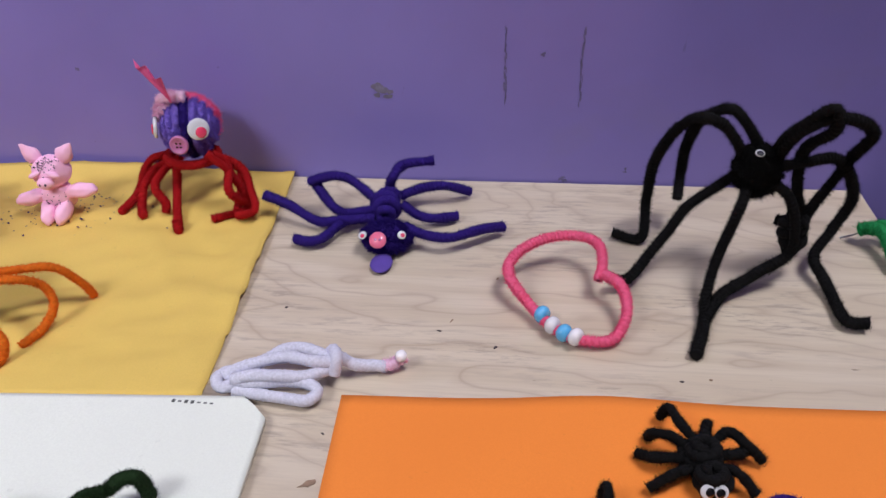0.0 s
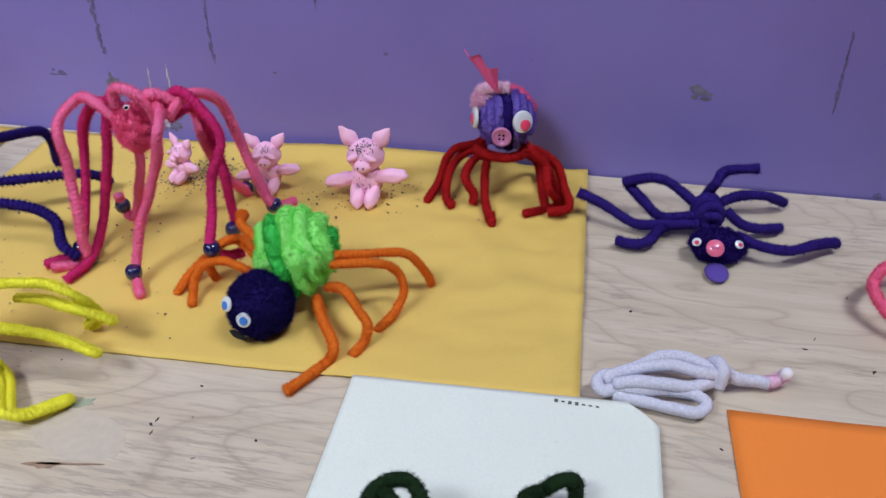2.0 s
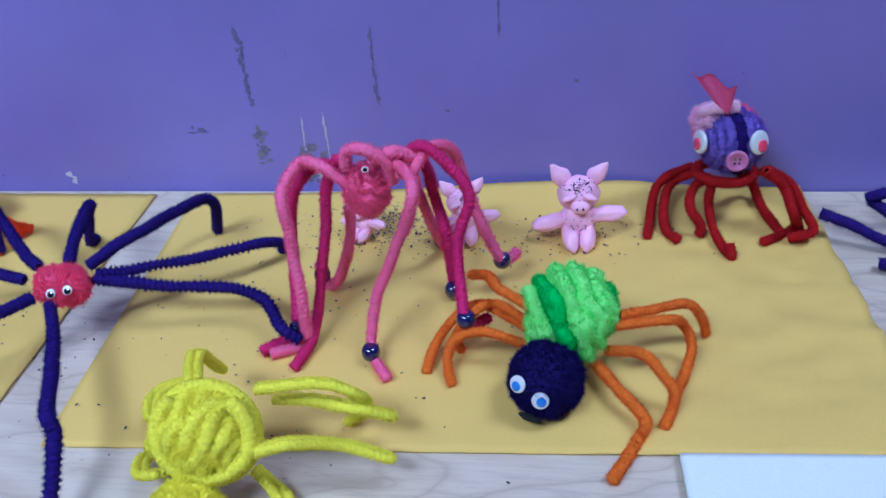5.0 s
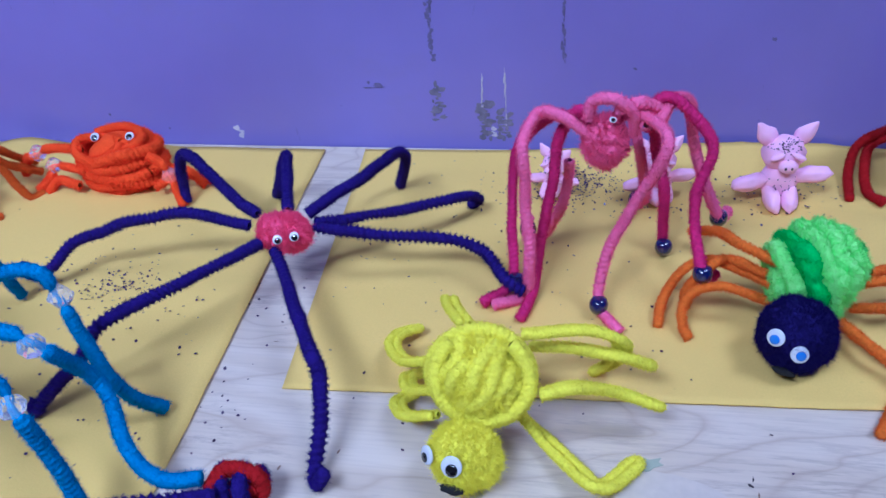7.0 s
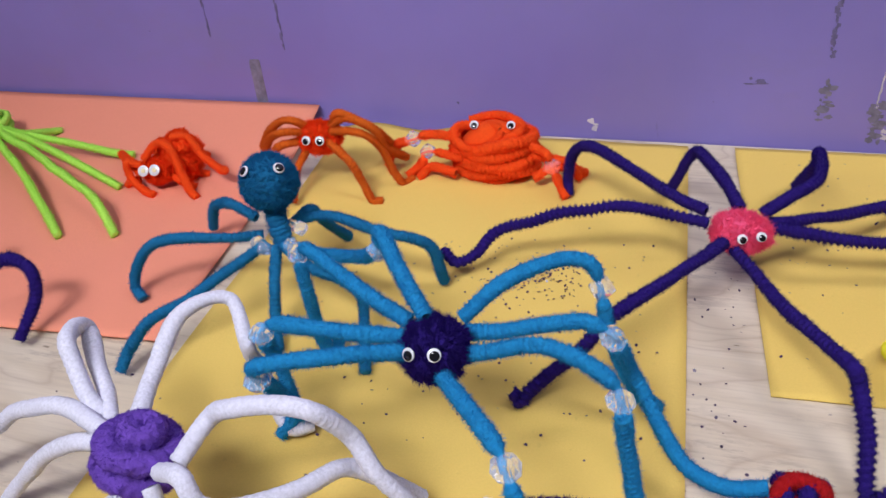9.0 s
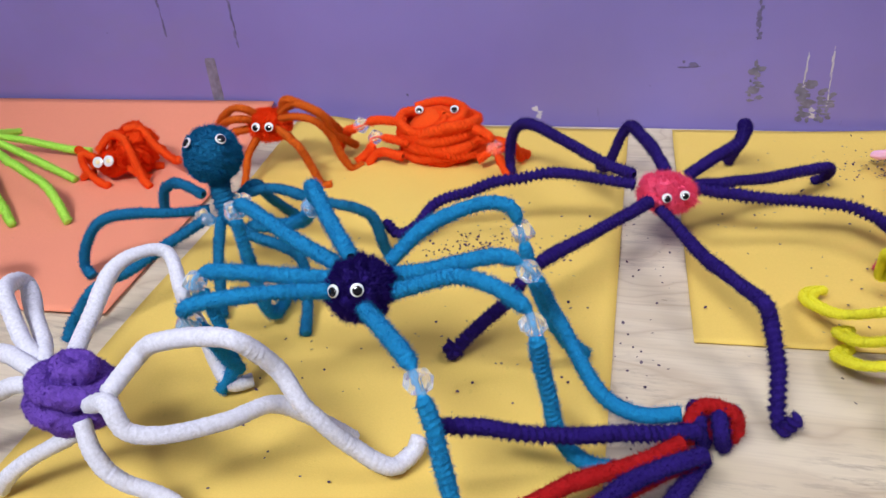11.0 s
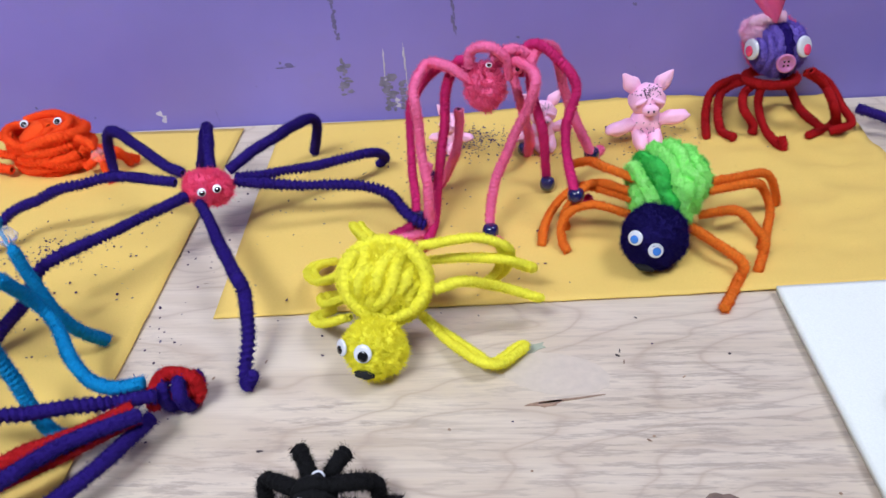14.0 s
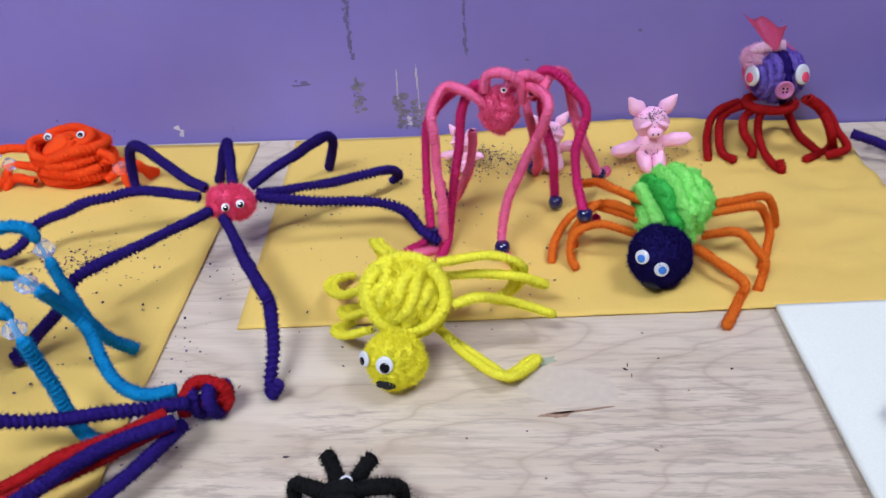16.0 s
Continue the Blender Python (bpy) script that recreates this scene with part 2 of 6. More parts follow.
M_KNOT = plain_mat("wood_knot", (0.29, 0.19, 0.125), 0.6, vary=0.4, scale=200)
M_SPECK = plain_mat("dark_speck", (0.035, 0.025, 0.03), 0.6, vary=0.3, scale=300)
M_PATCH = plain_mat("birch_patch", (0.58, 0.50, 0.40), 0.5, vary=0.05, scale=260)
M_KNOT_RIM = plain_mat("knot_rim", (0.17, 0.115, 0.085), 0.6, vary=0.25, scale=300)
M_KNOT_HEART = plain_mat("knot_heart", (0.38, 0.29, 0.235), 0.6, vary=0.2, scale=160)
M_FEATHER = chenille_mat("pink_feather", (1.0, 0.22, 0.48), 0.12, 0.04, 0.2)
# grey of the added unseen walls and ceiling, sets how much light bounces
M_ROOM = plain_mat("unseen_room_grey", (0.30, 0.29, 0.28), 0.8, vary=0.05, scale=3)
M_FLOOR = plain_mat("room_floor", (0.28, 0.26, 0.23), 0.5, vary=0.2, scale=6)
M_METAL = plain_mat("grey_metal", (0.35, 0.35, 0.36), 0.4, metal=1.0)


# ---- mesh helpers ----
def part(name, data, mat, parent=None, label="", smooth=True):
    """Links a bmesh or a mesh as one object under a thing."""
    if isinstance(data, bmesh.types.BMesh):
        me = bpy.data.meshes.new(name)
        bmesh.ops.recalc_face_normals(data, faces=data.faces[:])
        data.to_mesh(me)
        data.free()
    else:
        me = data
    if smooth:
        me.polygons.foreach_set("use_smooth", [True] * len(me.polygons))
    if not me.materials:
        me.materials.append(mat)
        if mat.name in FIBRE:
            me.materials.append(FIBRE[mat.name])
    ob = new(name, me)
    ob.parent = parent
    if label:
        ob["label"] = label
    return ob


def thing(name, label, category, group=""):
    return tagged(new(name), label, category, group)


def raw_mesh(name, co, tris, fibres=None):
    """A mesh from triangles; those from number fibres on take the second material."""
    me = bpy.data.meshes.new(name)
    co, tris = np.asarray(co, np.float32), np.asarray(tris, np.int32)
    me.vertices.add(len(co))
    me.vertices.foreach_set("co", co.ravel())
    me.loops.add(tris.size)
    me.loops.foreach_set("vertex_index", tris.ravel())
    me.polygons.add(len(tris))
    me.polygons.foreach_set("loop_start", np.arange(0, tris.size, 3, dtype=np.int32))
    if fibres is not None:
        me.polygons.foreach_set("material_index", (np.arange(len(tris)) >= fibres).astype(np.int32))
    me.update(calc_edges=True)
    me.validate()
    return me


def resample(pts, step):
    """A smooth curve (centripetal enough for wire bends) through the points, at even steps."""
    p = np.asarray(pts, float)
    if len(p) == 2:
        p = np.array([p[0], (p[0] + p[1]) / 2, p[1]])
    e = np.vstack([2 * p[0] - p[1], p, 2 * p[-1] - p[-2]])
    u = np.linspace(0, 1, 24, endpoint=False)[:, None]
    out = []
    for i in range(1, len(e) - 2):
        a, b, c, d = e[i - 1], e[i], e[i + 1], e[i + 2]
        m1, m2 = (c - a) / 2, (d - b) / 2
        h = np.linalg.norm(c - b)
        for m in (m1, m2):
            n = np.linalg.norm(m)
            if n > 1.1 * h:
                m *= 1.1 * h / n
        out.append((2 * u**3 - 3 * u**2 + 1) * b + (u**3 - 2 * u**2 + u) * m1 + (-2 * u**3 + 3 * u**2) * c + (u**3 - u**2) * m2)
    q = np.vstack(out + [p[-1:]])
    d = np.r_[0, np.cumsum(np.linalg.norm(np.diff(q, axis=0), axis=1))]
    n = max(4, int(d[-1] / step))
    s = np.linspace(0, d[-1], n)
    return np.stack([np.interp(s, d, q[:, k]) for k in range(3)], 1), s


def frames_along(q):
    t = np.gradient(q, axis=0)
    t /= np.linalg.norm(t, axis=1)[:, None] + 1e-12
    n = np.zeros_like(t)
    v = np.cross(t[0], [0.31, 0.2, 0.93])
    if np.linalg.norm(v) < 0.1:
        v = np.cross(t[0], [1, 0, 0])
    for i in range(len(t)):
        v = v - t[i] * (v @ t[i])
        v /= np.linalg.norm(v)
        n[i] = v
    return t, n, np.cross(t, n)


def stem_mesh(name, pts, r=0.0036, density=72.0, sparse=0.0, seed=1, wobble=0.0004, pinch=(), reach=1.22):
    """A length of pipe cleaner: a ridged core and a fringe of fibres set along the twist of its wires. sparse: 0 to 1, worn pile that shows its turns."""
    rng = np.random.default_rng(seed)
    q, s = resample(pts, 0.00045)
    n = len(q)
    if wobble:
        k = np.linspace(0, 1, max(4, int(s[-1] / 0.012)))
        q = q + np.stack([np.interp(np.linspace(0, 1, n), k, rng.normal(0, wobble, len(k))) for _ in range(3)], 1)
    t, a, b = frames_along(q)
    pitch = 0.0026 if sparse else 0.0023
    sides = 8
    th = np.arange(sides) * 2 * np.pi / sides
    phase = 2 * np.pi * s[:, None] / pitch - th[None, :]
    depth = (0.038 if reach > 1.1 else 0.008) + 0.42 * sparse
    depth = depth * np.clip(np.interp(np.linspace(0, 1, n), np.linspace(0, 1, 12), rng.uniform(0.2, 1.8, 12)), 0, 2)
    fat = 1 + 0.05 * np.interp(np.linspace(0, 1, n), np.linspace(0, 1, 9), rng.normal(0, 1, 9))
    for at in pinch:
        fat = fat * (1 - 0.72 * np.exp(-((np.linalg.norm(q - np.array(at), axis=1) / 0.0052) ** 4)))
    rad = r * fat[:, None] * ((0.82 if reach > 1.1 else 0.93) + depth[:, None] * (np.cos(phase) - 1) + rng.normal(0, 0.025, (n, sides)))
    rad[0] *= 0.5
    rad[-1] *= 0.5
    ring = q[:, None, :] + rad[..., None] * (np.cos(th)[None, :, None] * a[:, None, :] + np.sin(th)[None, :, None] * b[:, None, :])
    co = ring.reshape(-1, 3)
    i, j = np.meshgrid(np.arange(n - 1), np.arange(sides), indexing="ij")
    v0, v1 = i * sides + j, i * sides + (j + 1) % sides
    v2, v3 = v0 + sides, v1 + sides
    tris = np.concatenate([np.stack([v0, v1, v3], -1).reshape(-1, 3), np.stack([v0, v3, v2], -1).reshape(-1, 3)])
    caps = [[base, base + k, base + k + 1] for base in (0, (n - 1) * sides) for k in range(1, sides - 1)]
    m = int(s[-1] * 1000 * density)
    idx = rng.integers(0, n, m)
    ang = 2 * np.pi * s[idx] / pitch + rng.normal(0, 1.5 if sparse else 3.0, m)
    rd = np.cos(ang)[:, None] * a[idx] + np.sin(ang)[:, None] * b[idx]
    lean = rng.normal(0, 0.18, m)[:, None] * t[idx]
    side = np.cross(t[idx], rd)
    roll_ = rng.uniform(0, np.pi, m)[:, None]
    across = np.cos(roll_) * side + np.sin(roll_) * t[idx]
    w = rng.uniform(0.00006, 0.00013, m)[:, None]
    crest = 1 + depth[idx] * (np.cos(2 * np.pi * s[idx] / pitch - ang) - 1)
    tip = q[idx] + r * fat[idx][:, None] * ((rng.uniform(0.80, reach, m) * crest)[:, None] * rd + lean)
    root = q[idx] + r * 0.74 * fat[idx][:, None] * rd
    fib = np.stack([root - across * w, root + across * w, tip], 1).reshape(-1, 3)
    base = len(co)
    ft = base + np.arange(3 * m).reshape(-1, 3)
    return raw_mesh(name, np.vstack([co, fib]), np.vstack([tris, np.array(caps), ft]), len(tris) + len(caps))


SEED = [10]


def stem(name, pts, mat, parent, r=0.0036, sparse=0.0, label="", density=72.0, wobble=0.0004, pinch=()):
    SEED[0] += 1
    sleek = mat == "white"
    fringe = 1.06 if sleek else {"black": 1.42, "rose": 1.36, "magenta": 1.34, "forest": 1.36, "red": 1.26, "yellow": 1.24, "scarlet": 1.26}.get(mat, 1.30)
    return part(name, stem_mesh(name, pts, r, 12.0 if sleek else density, sparse, SEED[0], wobble, pinch, fringe), CH[mat], parent, label)


def winding(centre, radii, turns, axis="z", tilt=0.0, spin=0.0, jitter=0.06, per=26, seed=3, lo=0.06, hi=0.94):
    """Points of one stem wound round a ball from pole to pole."""
    rng = np.random.default_rng(seed)
    k = int(turns * per)
    f = np.linspace(lo, hi, k)
    lat = np.pi * (f - 0.5)
    lon = 2 * np.pi * turns * f
    p = np.stack([np.cos(lat) * np.cos(lon), np.cos(lat) * np.sin(lon), np.sin(lat)], 1)
    p *= 1 + np.interp(np.arange(k), np.arange(0, k + 7, 7), rng.normal(0, jitter, len(np.arange(0, k + 7, 7))))[:, None]
    if axis == "x":
        p = p[:, [2, 0, 1]]
    elif axis == "y":
        p = p[:, [1, 2, 0]]
    m = np.array(Euler((radians(tilt), 0, radians(spin))).to_matrix())
    return (p * np.array(radii)) @ m.T + np.array(centre)


def ellipsoid(centre, radii, seg=20, rings=12, rot=None, lump=0.0, seed=0):
    bm = bmesh.new()
    bmesh.ops.create_uvsphere(bm, u_segments=seg, v_segments=rings, radius=1.0)
    for v in bm.verts:
        k = 1 + lump * noise.noise(v.co * 1.7 + Vector((seed, seed * 2.3, 0)))
        v.co = Vector((v.co.x * radii[0], v.co.y * radii[1], v.co.z * radii[2])) * k
    if rot is not None:
        bmesh.ops.rotate(bm, verts=bm.verts, matrix=rot)
    bmesh.ops.translate(bm, verts=bm.verts, vec=centre)
    return bm


def wound_ball(name, parent, centre, radii, mat, turns=7, r=0.0034, axis="z", tilt=0, spin=0, seed=3, core="", label="", sparse=0.0, density=72.0, jitter=0.06):
    """A ball wound from pipe cleaner; its padding shows through the gaps."""
    inner = [v - r * 0.6 for v in radii]
    ob = part(name, stem_mesh(name, winding(centre, inner, turns * 1.3, axis, tilt, spin, jitter, seed=seed), r * 1.05, 34, sparse, seed), CH[mat], parent, label)
    part("padding", ellipsoid(centre, [max(0.001, v - r * 0.5) for v in inner]), CH[core or mat], ob)
    return ob


def fur_ball(name, parent, centre, radii, mat, groove=0.0014, bands=6, axis=(1, 0, 0), warp=0.6, pile=0.0030, density=16.0, lump=0.10, seed=1, label="", second="", on=(1, 4)):
    """A tightly wound ball whose pile has merged: a lumpy grooved core and fur standing off it. bands: grooves across the axis; second: a colour laid on the bands numbered in on."""
    rng = np.random.default_rng(seed)
    ax = np.array(axis, float) / np.linalg.norm(axis)
    e1 = np.cross(ax, [0.2, 0.9, 0.3])
    e1 /= np.linalg.norm(e1)
    e2 = np.cross(ax, e1)
    rad = np.array(radii)

    def swell(d):
        k = np.array([noise.noise(Vector(v * 1.6 + seed)) for v in d])
        k2 = np.array([noise.noise(Vector(v * 9.0 + seed)) for v in d])
        th = np.arccos(np.clip(d @ ax, -1, 1))
        ph = th * bands + warp * 3 * k
        g = np.abs(np.sin(ph)) ** 0.6 - 1
        return 1 + lump * k + 0.055 * k2 + (groove / rad.mean()) * g, ph

    nu, nv = 110, 64
    u, v = np.meshgrid(np.linspace(0, 2 * np.pi, nu, endpoint=False), np.linspace(0.02, np.pi - 0.02, nv))
    d = np.stack([np.sin(v) * np.cos(u), np.sin(v) * np.sin(u), np.cos(v)], -1).reshape(-1, 3)
    s, ph0 = swell(d)
    inner = np.maximum(rad - pile * 0.32, 0.001)
    co = np.array(centre) + d * s[:, None] * inner
    tri = []
    for j in range(nv - 1):
        for i in range(nu):
            a, b2 = j * nu + i, j * nu + (i + 1) % nu
            tri += [(a, a + nu, b2 + nu), (a, b2 + nu, b2)]
    area = 4 * np.pi * (rad.mean() * 1000) ** 2
    m = int(area * density * 0.55)
    f = rng.normal(0, 1, (m, 3))
    f /= np.linalg.norm(f, axis=1)[:, None]
    sf, ph = swell(f)
    root = np.array(centre) + f * sf[:, None] * inner * 0.97
    nrm = f / rad
    nrm /= np.linalg.norm(nrm, axis=1)[:, None]
    clump = np.stack([[noise.noise(Vector(q * 9.0 + k * 7 + seed)) for q in f] for k in range(3)], 1)
    way = nrm + rng.normal(0, 0.30, (m, 3)) + clump * 0.7
    side = np.cross(way, rng.normal(0, 1, (m, 3)))
    side /= np.linalg.norm(side, axis=1)[:, None]
    tip = root + way * (pile * rng.uniform(0.35, 0.80, m))[:, None]
    w = rng.uniform(0.00010, 0.00018, m)[:, None]
    fib = np.stack([root - side * w, root + side * w, tip], 1)
    pick = np.isin(np.floor(ph / np.pi).astype(int), on) if second else np.zeros(m, bool)
    tri = np.array(tri)
    core_pick = np.isin(np.floor(ph0 / np.pi).astype(int), on)[tri[:, 0]] if second else np.zeros(len(tri), bool)
    main = fib[~pick].reshape(-1, 3)
    ob = part(name, raw_mesh(name, np.vstack([co, main]), np.vstack([tri[~core_pick], len(co) + np.arange(len(main)).reshape(-1, 3)]), int((~core_pick).sum())), CH[mat], parent, label)
    if second:
        other = fib[pick].reshape(-1, 3)
        part("band", raw_mesh("band", np.vstack([co, other]), np.vstack([tri[core_pick], len(co) + np.arange(len(other)).reshape(-1, 3)]), int(core_pick.sum())), CH[second], ob)
    return ob


def aim(normal):
    return Vector(normal).to_track_quat("Z", "Y").to_matrix()


def disc_stack(profile, seg=24):
    """A turned solid from (radius, height) pairs, closed at both ends."""
    bm = bmesh.new()
    rings = []
    for rad, h in profile:
        rings.append([bm.verts.new((rad * math.cos(2 * math.pi * k / seg), rad * math.sin(2 * math.pi * k / seg), h)) for k in range(seg)])
    for lo_, hi_ in zip(rings, rings[1:]):
        for k in range(seg):
            bm.faces.new((lo_[k], lo_[(k + 1) % seg], hi_[(k + 1) % seg], hi_[k]))
    bm.faces.new(rings[0][::-1])
    bm.faces.new(rings[-1])
    return bm


def place(bm, at, normal=None):
    if normal is not None:
        bmesh.ops.rotate(bm, verts=bm.verts, matrix=aim(normal))
    bmesh.ops.translate(bm, verts=bm.verts, vec=at)
    return bm


def googly_eye(parent, at, normal, r=0.0035, pupil=(0.0, -0.25), pupil_mat=None, name="googly_eye", rim=None, size=0.64):
    """A plastic craft eye: white dish, loose pupil, raised rim."""
    n = Vector(normal).normalized()
    eye = part(name, place(disc_stack([(r * 0.96, 0), (r, r * 0.12), (r * 0.97, r * 0.26), (r * 0.86, r * 0.33), (r * 0.5, r * 0.36)]), at, n), rim or M_EYE, parent)
    m = aim(n)
    off = m @ Vector((pupil[0] * r, pupil[1] * r, r * 0.34))
    part("pupil", place(disc_stack([(r * size, 0), (r * size, r * 0.10), (r * size * 0.8, r * 0.16)], 18), Vector(at) + off, n), pupil_mat or M_PUPIL, eye)
    return eye


def round_bead(name, parent, at, mat, r=0.0042, normal=(0, 0, 1), flat=0.8, label=""):
    prof = [(r * 0.35, -r * flat), (r * 0.75, -r * flat * 0.9), (r * 0.97, -r * flat * 0.4), (r, 0), (r * 0.97, r * flat * 0.4), (r * 0.75, r * flat * 0.9), (r * 0.35, r * flat)]
    return part(name, place(disc_stack(prof, 18), at, normal), mat, parent, label)


def crystal_bead(parent, at, normal=(0, 0, 1), r=0.0048, label="clear faceted plastic crystal bead"):
    prof = [(r * 0.3, -r * 0.95), (r * 0.62, -r * 0.6), (r, -r * 0.08), (r, r * 0.08), (r * 0.62, r * 0.6), (r * 0.3, r * 0.95)]
    ob = part("crystal_bead", place(disc_stack(prof, 8), at, normal), M_CRYSTAL, parent, label, smooth=False)
    ob.visible_shadow = False
    return ob


def sheet(name, corners, mat, label, thick=0.0006, wave=0.0008, seed=1, z=0.0, step=0.006, crease=0.0, lift=None, clip=0.0):
    """A sheet of paper as a thin slab: bl, br, tr, tl corners on the table; wave: uneven lie; lift(u, v): raised edges."""
    bl, br, tr, tl = [Vector((*c, 0)) for c in corners]
    nu, nv = max(4, int((br - bl).length / step)), max(4, int((tl - bl).length / step))
    bm = bmesh.new()
    top, low = {}, {}
    for i in range(nu + 1):
        for j in range(nv + 1):
            u, v = i / nu, j / nv
            p = bl.lerp(br, u).lerp(tl.lerp(tr, u), v)
            if clip:
                d = (1 - u) * (br - bl).length + (1 - v) * (tl - bl).length
                if d < clip:
                    p += ((bl - br).normalized() + (bl - tl).normalized()) * (clip - d) * 0.5
            h = wave * (1 + noise.noise(Vector((p.x * 16, p.y * 16, seed)))) * 0.5
            h += crease * (0.5 + noise.noise(Vector((p.x * 44 + p.y * 20, p.y * 56 - p.x * 26, seed + 7)))) * u * u * min(1, 8 * (1 - v), 8 * v + 0.3)
            h += crease * 0.5 * max(0.0, 1 - abs(noise.noise(Vector((p.x * 34 + p.y * 20, p.y * 46 - p.x * 24, seed + 3)))) * 6) * u * u
            if lift:
                h += lift(u, v)
            top[i, j] = bm.verts.new((p.x, p.y, z + thick + h))
            low[i, j] = bm.verts.new((p.x, p.y, z + h * 0.98 + 0.0001))
    for i in range(nu):
        for j in range(nv):
            bm.faces.new((top[i, j], top[i + 1, j], top[i + 1, j + 1], top[i, j + 1]))
            bm.faces.new((low[i, j], low[i, j + 1], low[i + 1, j + 1], low[i + 1, j]))
    for i in range(nu):
        bm.faces.new((top[i, 0], low[i, 0], low[i + 1, 0], top[i + 1, 0]))
        bm.faces.new((top[i, nv], top[i + 1, nv], low[i + 1, nv], low[i, nv]))
    for j in range(nv):
        bm.faces.new((top[0, j], top[0, j + 1], low[0, j + 1], low[0, j]))
        bm.faces.new((top[nu, j], low[nu, j], low[nu, j + 1], top[nu, j + 1]))
    return tagged(part(name, bm, mat, None), label, "paper")


def box(x0, x1, y0, y1, z0, z1, bevel=0.0):
    bm = bmesh.new()
    bmesh.ops.create_cube(bm, size=1)
    for v in bm.verts:
        v.co = ((x0 + x1) / 2 + v.co.x * (x1 - x0), (y0 + y1) / 2 + v.co.y * (y1 - y0), (z0 + z1) / 2 + v.co.z * (z1 - z0))
    if bevel:
        bmesh.ops.bevel(bm, geom=bm.edges[:], offset=bevel, segments=2, affect="EDGES")
    return bm


# ---- the room ----
WALL_Y, RIGHT_X = 0.192, 0.325
def structure(name, bm, mat, label):
    return tagged(part(name, bm, mat, None, smooth=False), label, "", "", "structure")


wall_back = structure("wall_north", box(-2.4, 2.4, WALL_Y, WALL_Y + 0.1, -0.75, 2.1), M_WALL, "purple painted wall with scuffs and glue marks")
# unseen walls, ceiling and floor, added to close in and bounce the light
structure("unseen_wall_south", box(-2.4, 2.4, -2.6, -2.5, -0.75, 2.1), M_ROOM, "plain grey unseen wall, added to bounce light")
structure("unseen_wall_west", box(-2.5, -2.4, -2.6, WALL_Y + 0.1, -0.75, 2.1), M_ROOM, "plain grey unseen wall, added to bounce light")
structure("unseen_wall_east", box(2.4, 2.5, -2.6, WALL_Y + 0.1, -0.75, 2.1), M_ROOM, "plain grey unseen wall, added to bounce light")
structure("ceiling", box(-2.5, 2.5, -2.6, WALL_Y + 0.1, 2.1, 2.2), M_ROOM, "plain grey unseen ceiling, added to bounce light")
structure("floor", box(-2.5, 2.5, -2.6, WALL_Y + 0.1, -0.85, -0.75), M_FLOOR, "plain grey unseen floor, added to close the room")

table = thing("display_table", "pale birch plywood display table against the purple wall", "table")
part("tabletop", box(-1.35, RIGHT_X, -0.42, WALL_Y - 0.001, -0.018, 0.0, 0.0006), M_WOOD, table, smooth=False)
for x, y in ((-1.3, -0.38), (RIGHT_X - 0.06, -0.38), (-1.3, 0.14), (RIGHT_X - 0.06, 0.14)):
    part("leg", box(x - 0.02, x + 0.02, y - 0.02, y + 0.02, -0.75, -0.018, 0.002), M_METAL, table, smooth=False)

# ---- marks on the wall ----
def ragged(x, z0, z1, w, seed, mat, name, bits=14, thin=0.00035, solid=False):
    """A worn vertical mark: overlapping ragged flakes a third of a millimetre proud of the wall."""
    rng = random.Random(seed)
    bm = bmesh.new()
    for k in range(1 if solid else bits):
        if solid:
            cx, cz, hw, hh = x, (z0 + z1) / 2, w / 2, (z1 - z0) / 2
        else:
            f = (k + rng.random()) / bits
            cx, cz = x + rng.uniform(-0.35, 0.35) * w, z0 + (z1 - z0) * f
            hw, hh = w * rng.uniform(0.08, 0.4), (z1 - z0) / bits * rng.uniform(0.5, 1.5)
        n = 12
        ring = []
        for i in range(n):
            a = 2 * math.pi * i / n
            q = 1 + rng.uniform(-0.3, 0.3)
            c, s = math.cos(a), math.sin(a)
            if solid:
                c, s = max(-0.8, min(0.8, c * 1.3)) * 1.2, max(-0.85, min(0.85, s * 1.4)) * 1.15
                q = 1 + rng.uniform(-0.1, 0.1)
            ring.append((cx + c * hw * q, cz + s * hh * q))
        d = thin * (0.7 + 0.5 * (k % 5) / 5)
        f_ = [bm.verts.new((px, WALL_Y - d, pz)) for px, pz in ring]
        b_ = [bm.verts.new((px, WALL_Y + 0.0005, pz)) for px, pz in ring]
        bm.faces.new(f_)
        for i in range(n):
            bm.faces.new((f_[i], b_[i], b_[(i + 1) % n], f_[(i + 1) % n]))
    return part(name, bm, mat, wall_back, smooth=False)


ragged(-0.314, 0.056, 0.098, 0.0042, 1, M_SCUFF, "scuff_mark", 22)
ragged(-0.2395, 0.053, 0.098, 0.0026, 2, M_SCUFF, "scuff_mark", 22)
ragged(0.1195, 0.051, 0.094, 0.0016, 3, M_SCUFF, "scuff_mark", 20)
ragged(0.1615, 0.049, 0.094, 0.0017, 4, M_SCUFF, "scuff_mark", 20)
ragged(-0.697, 0.062, 0.11, 0.0018, 5, M_SCUFF, "scuff_mark", 16)
ragged(-0.6435, 0.052, 0.10, 0.0020, 6, M_SCUFF, "scuff_mark", 18)
ragged(-0.3125, 0.018, 0.042, 0.0085, 7, M_BARE, "bare_patch", 16)
ragged(-0.285, 0.006, 0.030, 0.010, 8, M_BARE, "bare_patch", 18)
ragged(-0.273, 0.006, 0.026, 0.010, 9, M_BARE, "bare_patch", 18)
ragged(-0.286, 0.024, 0.046, 0.0014, 10, M_GLUE, "glue_drip", 14)
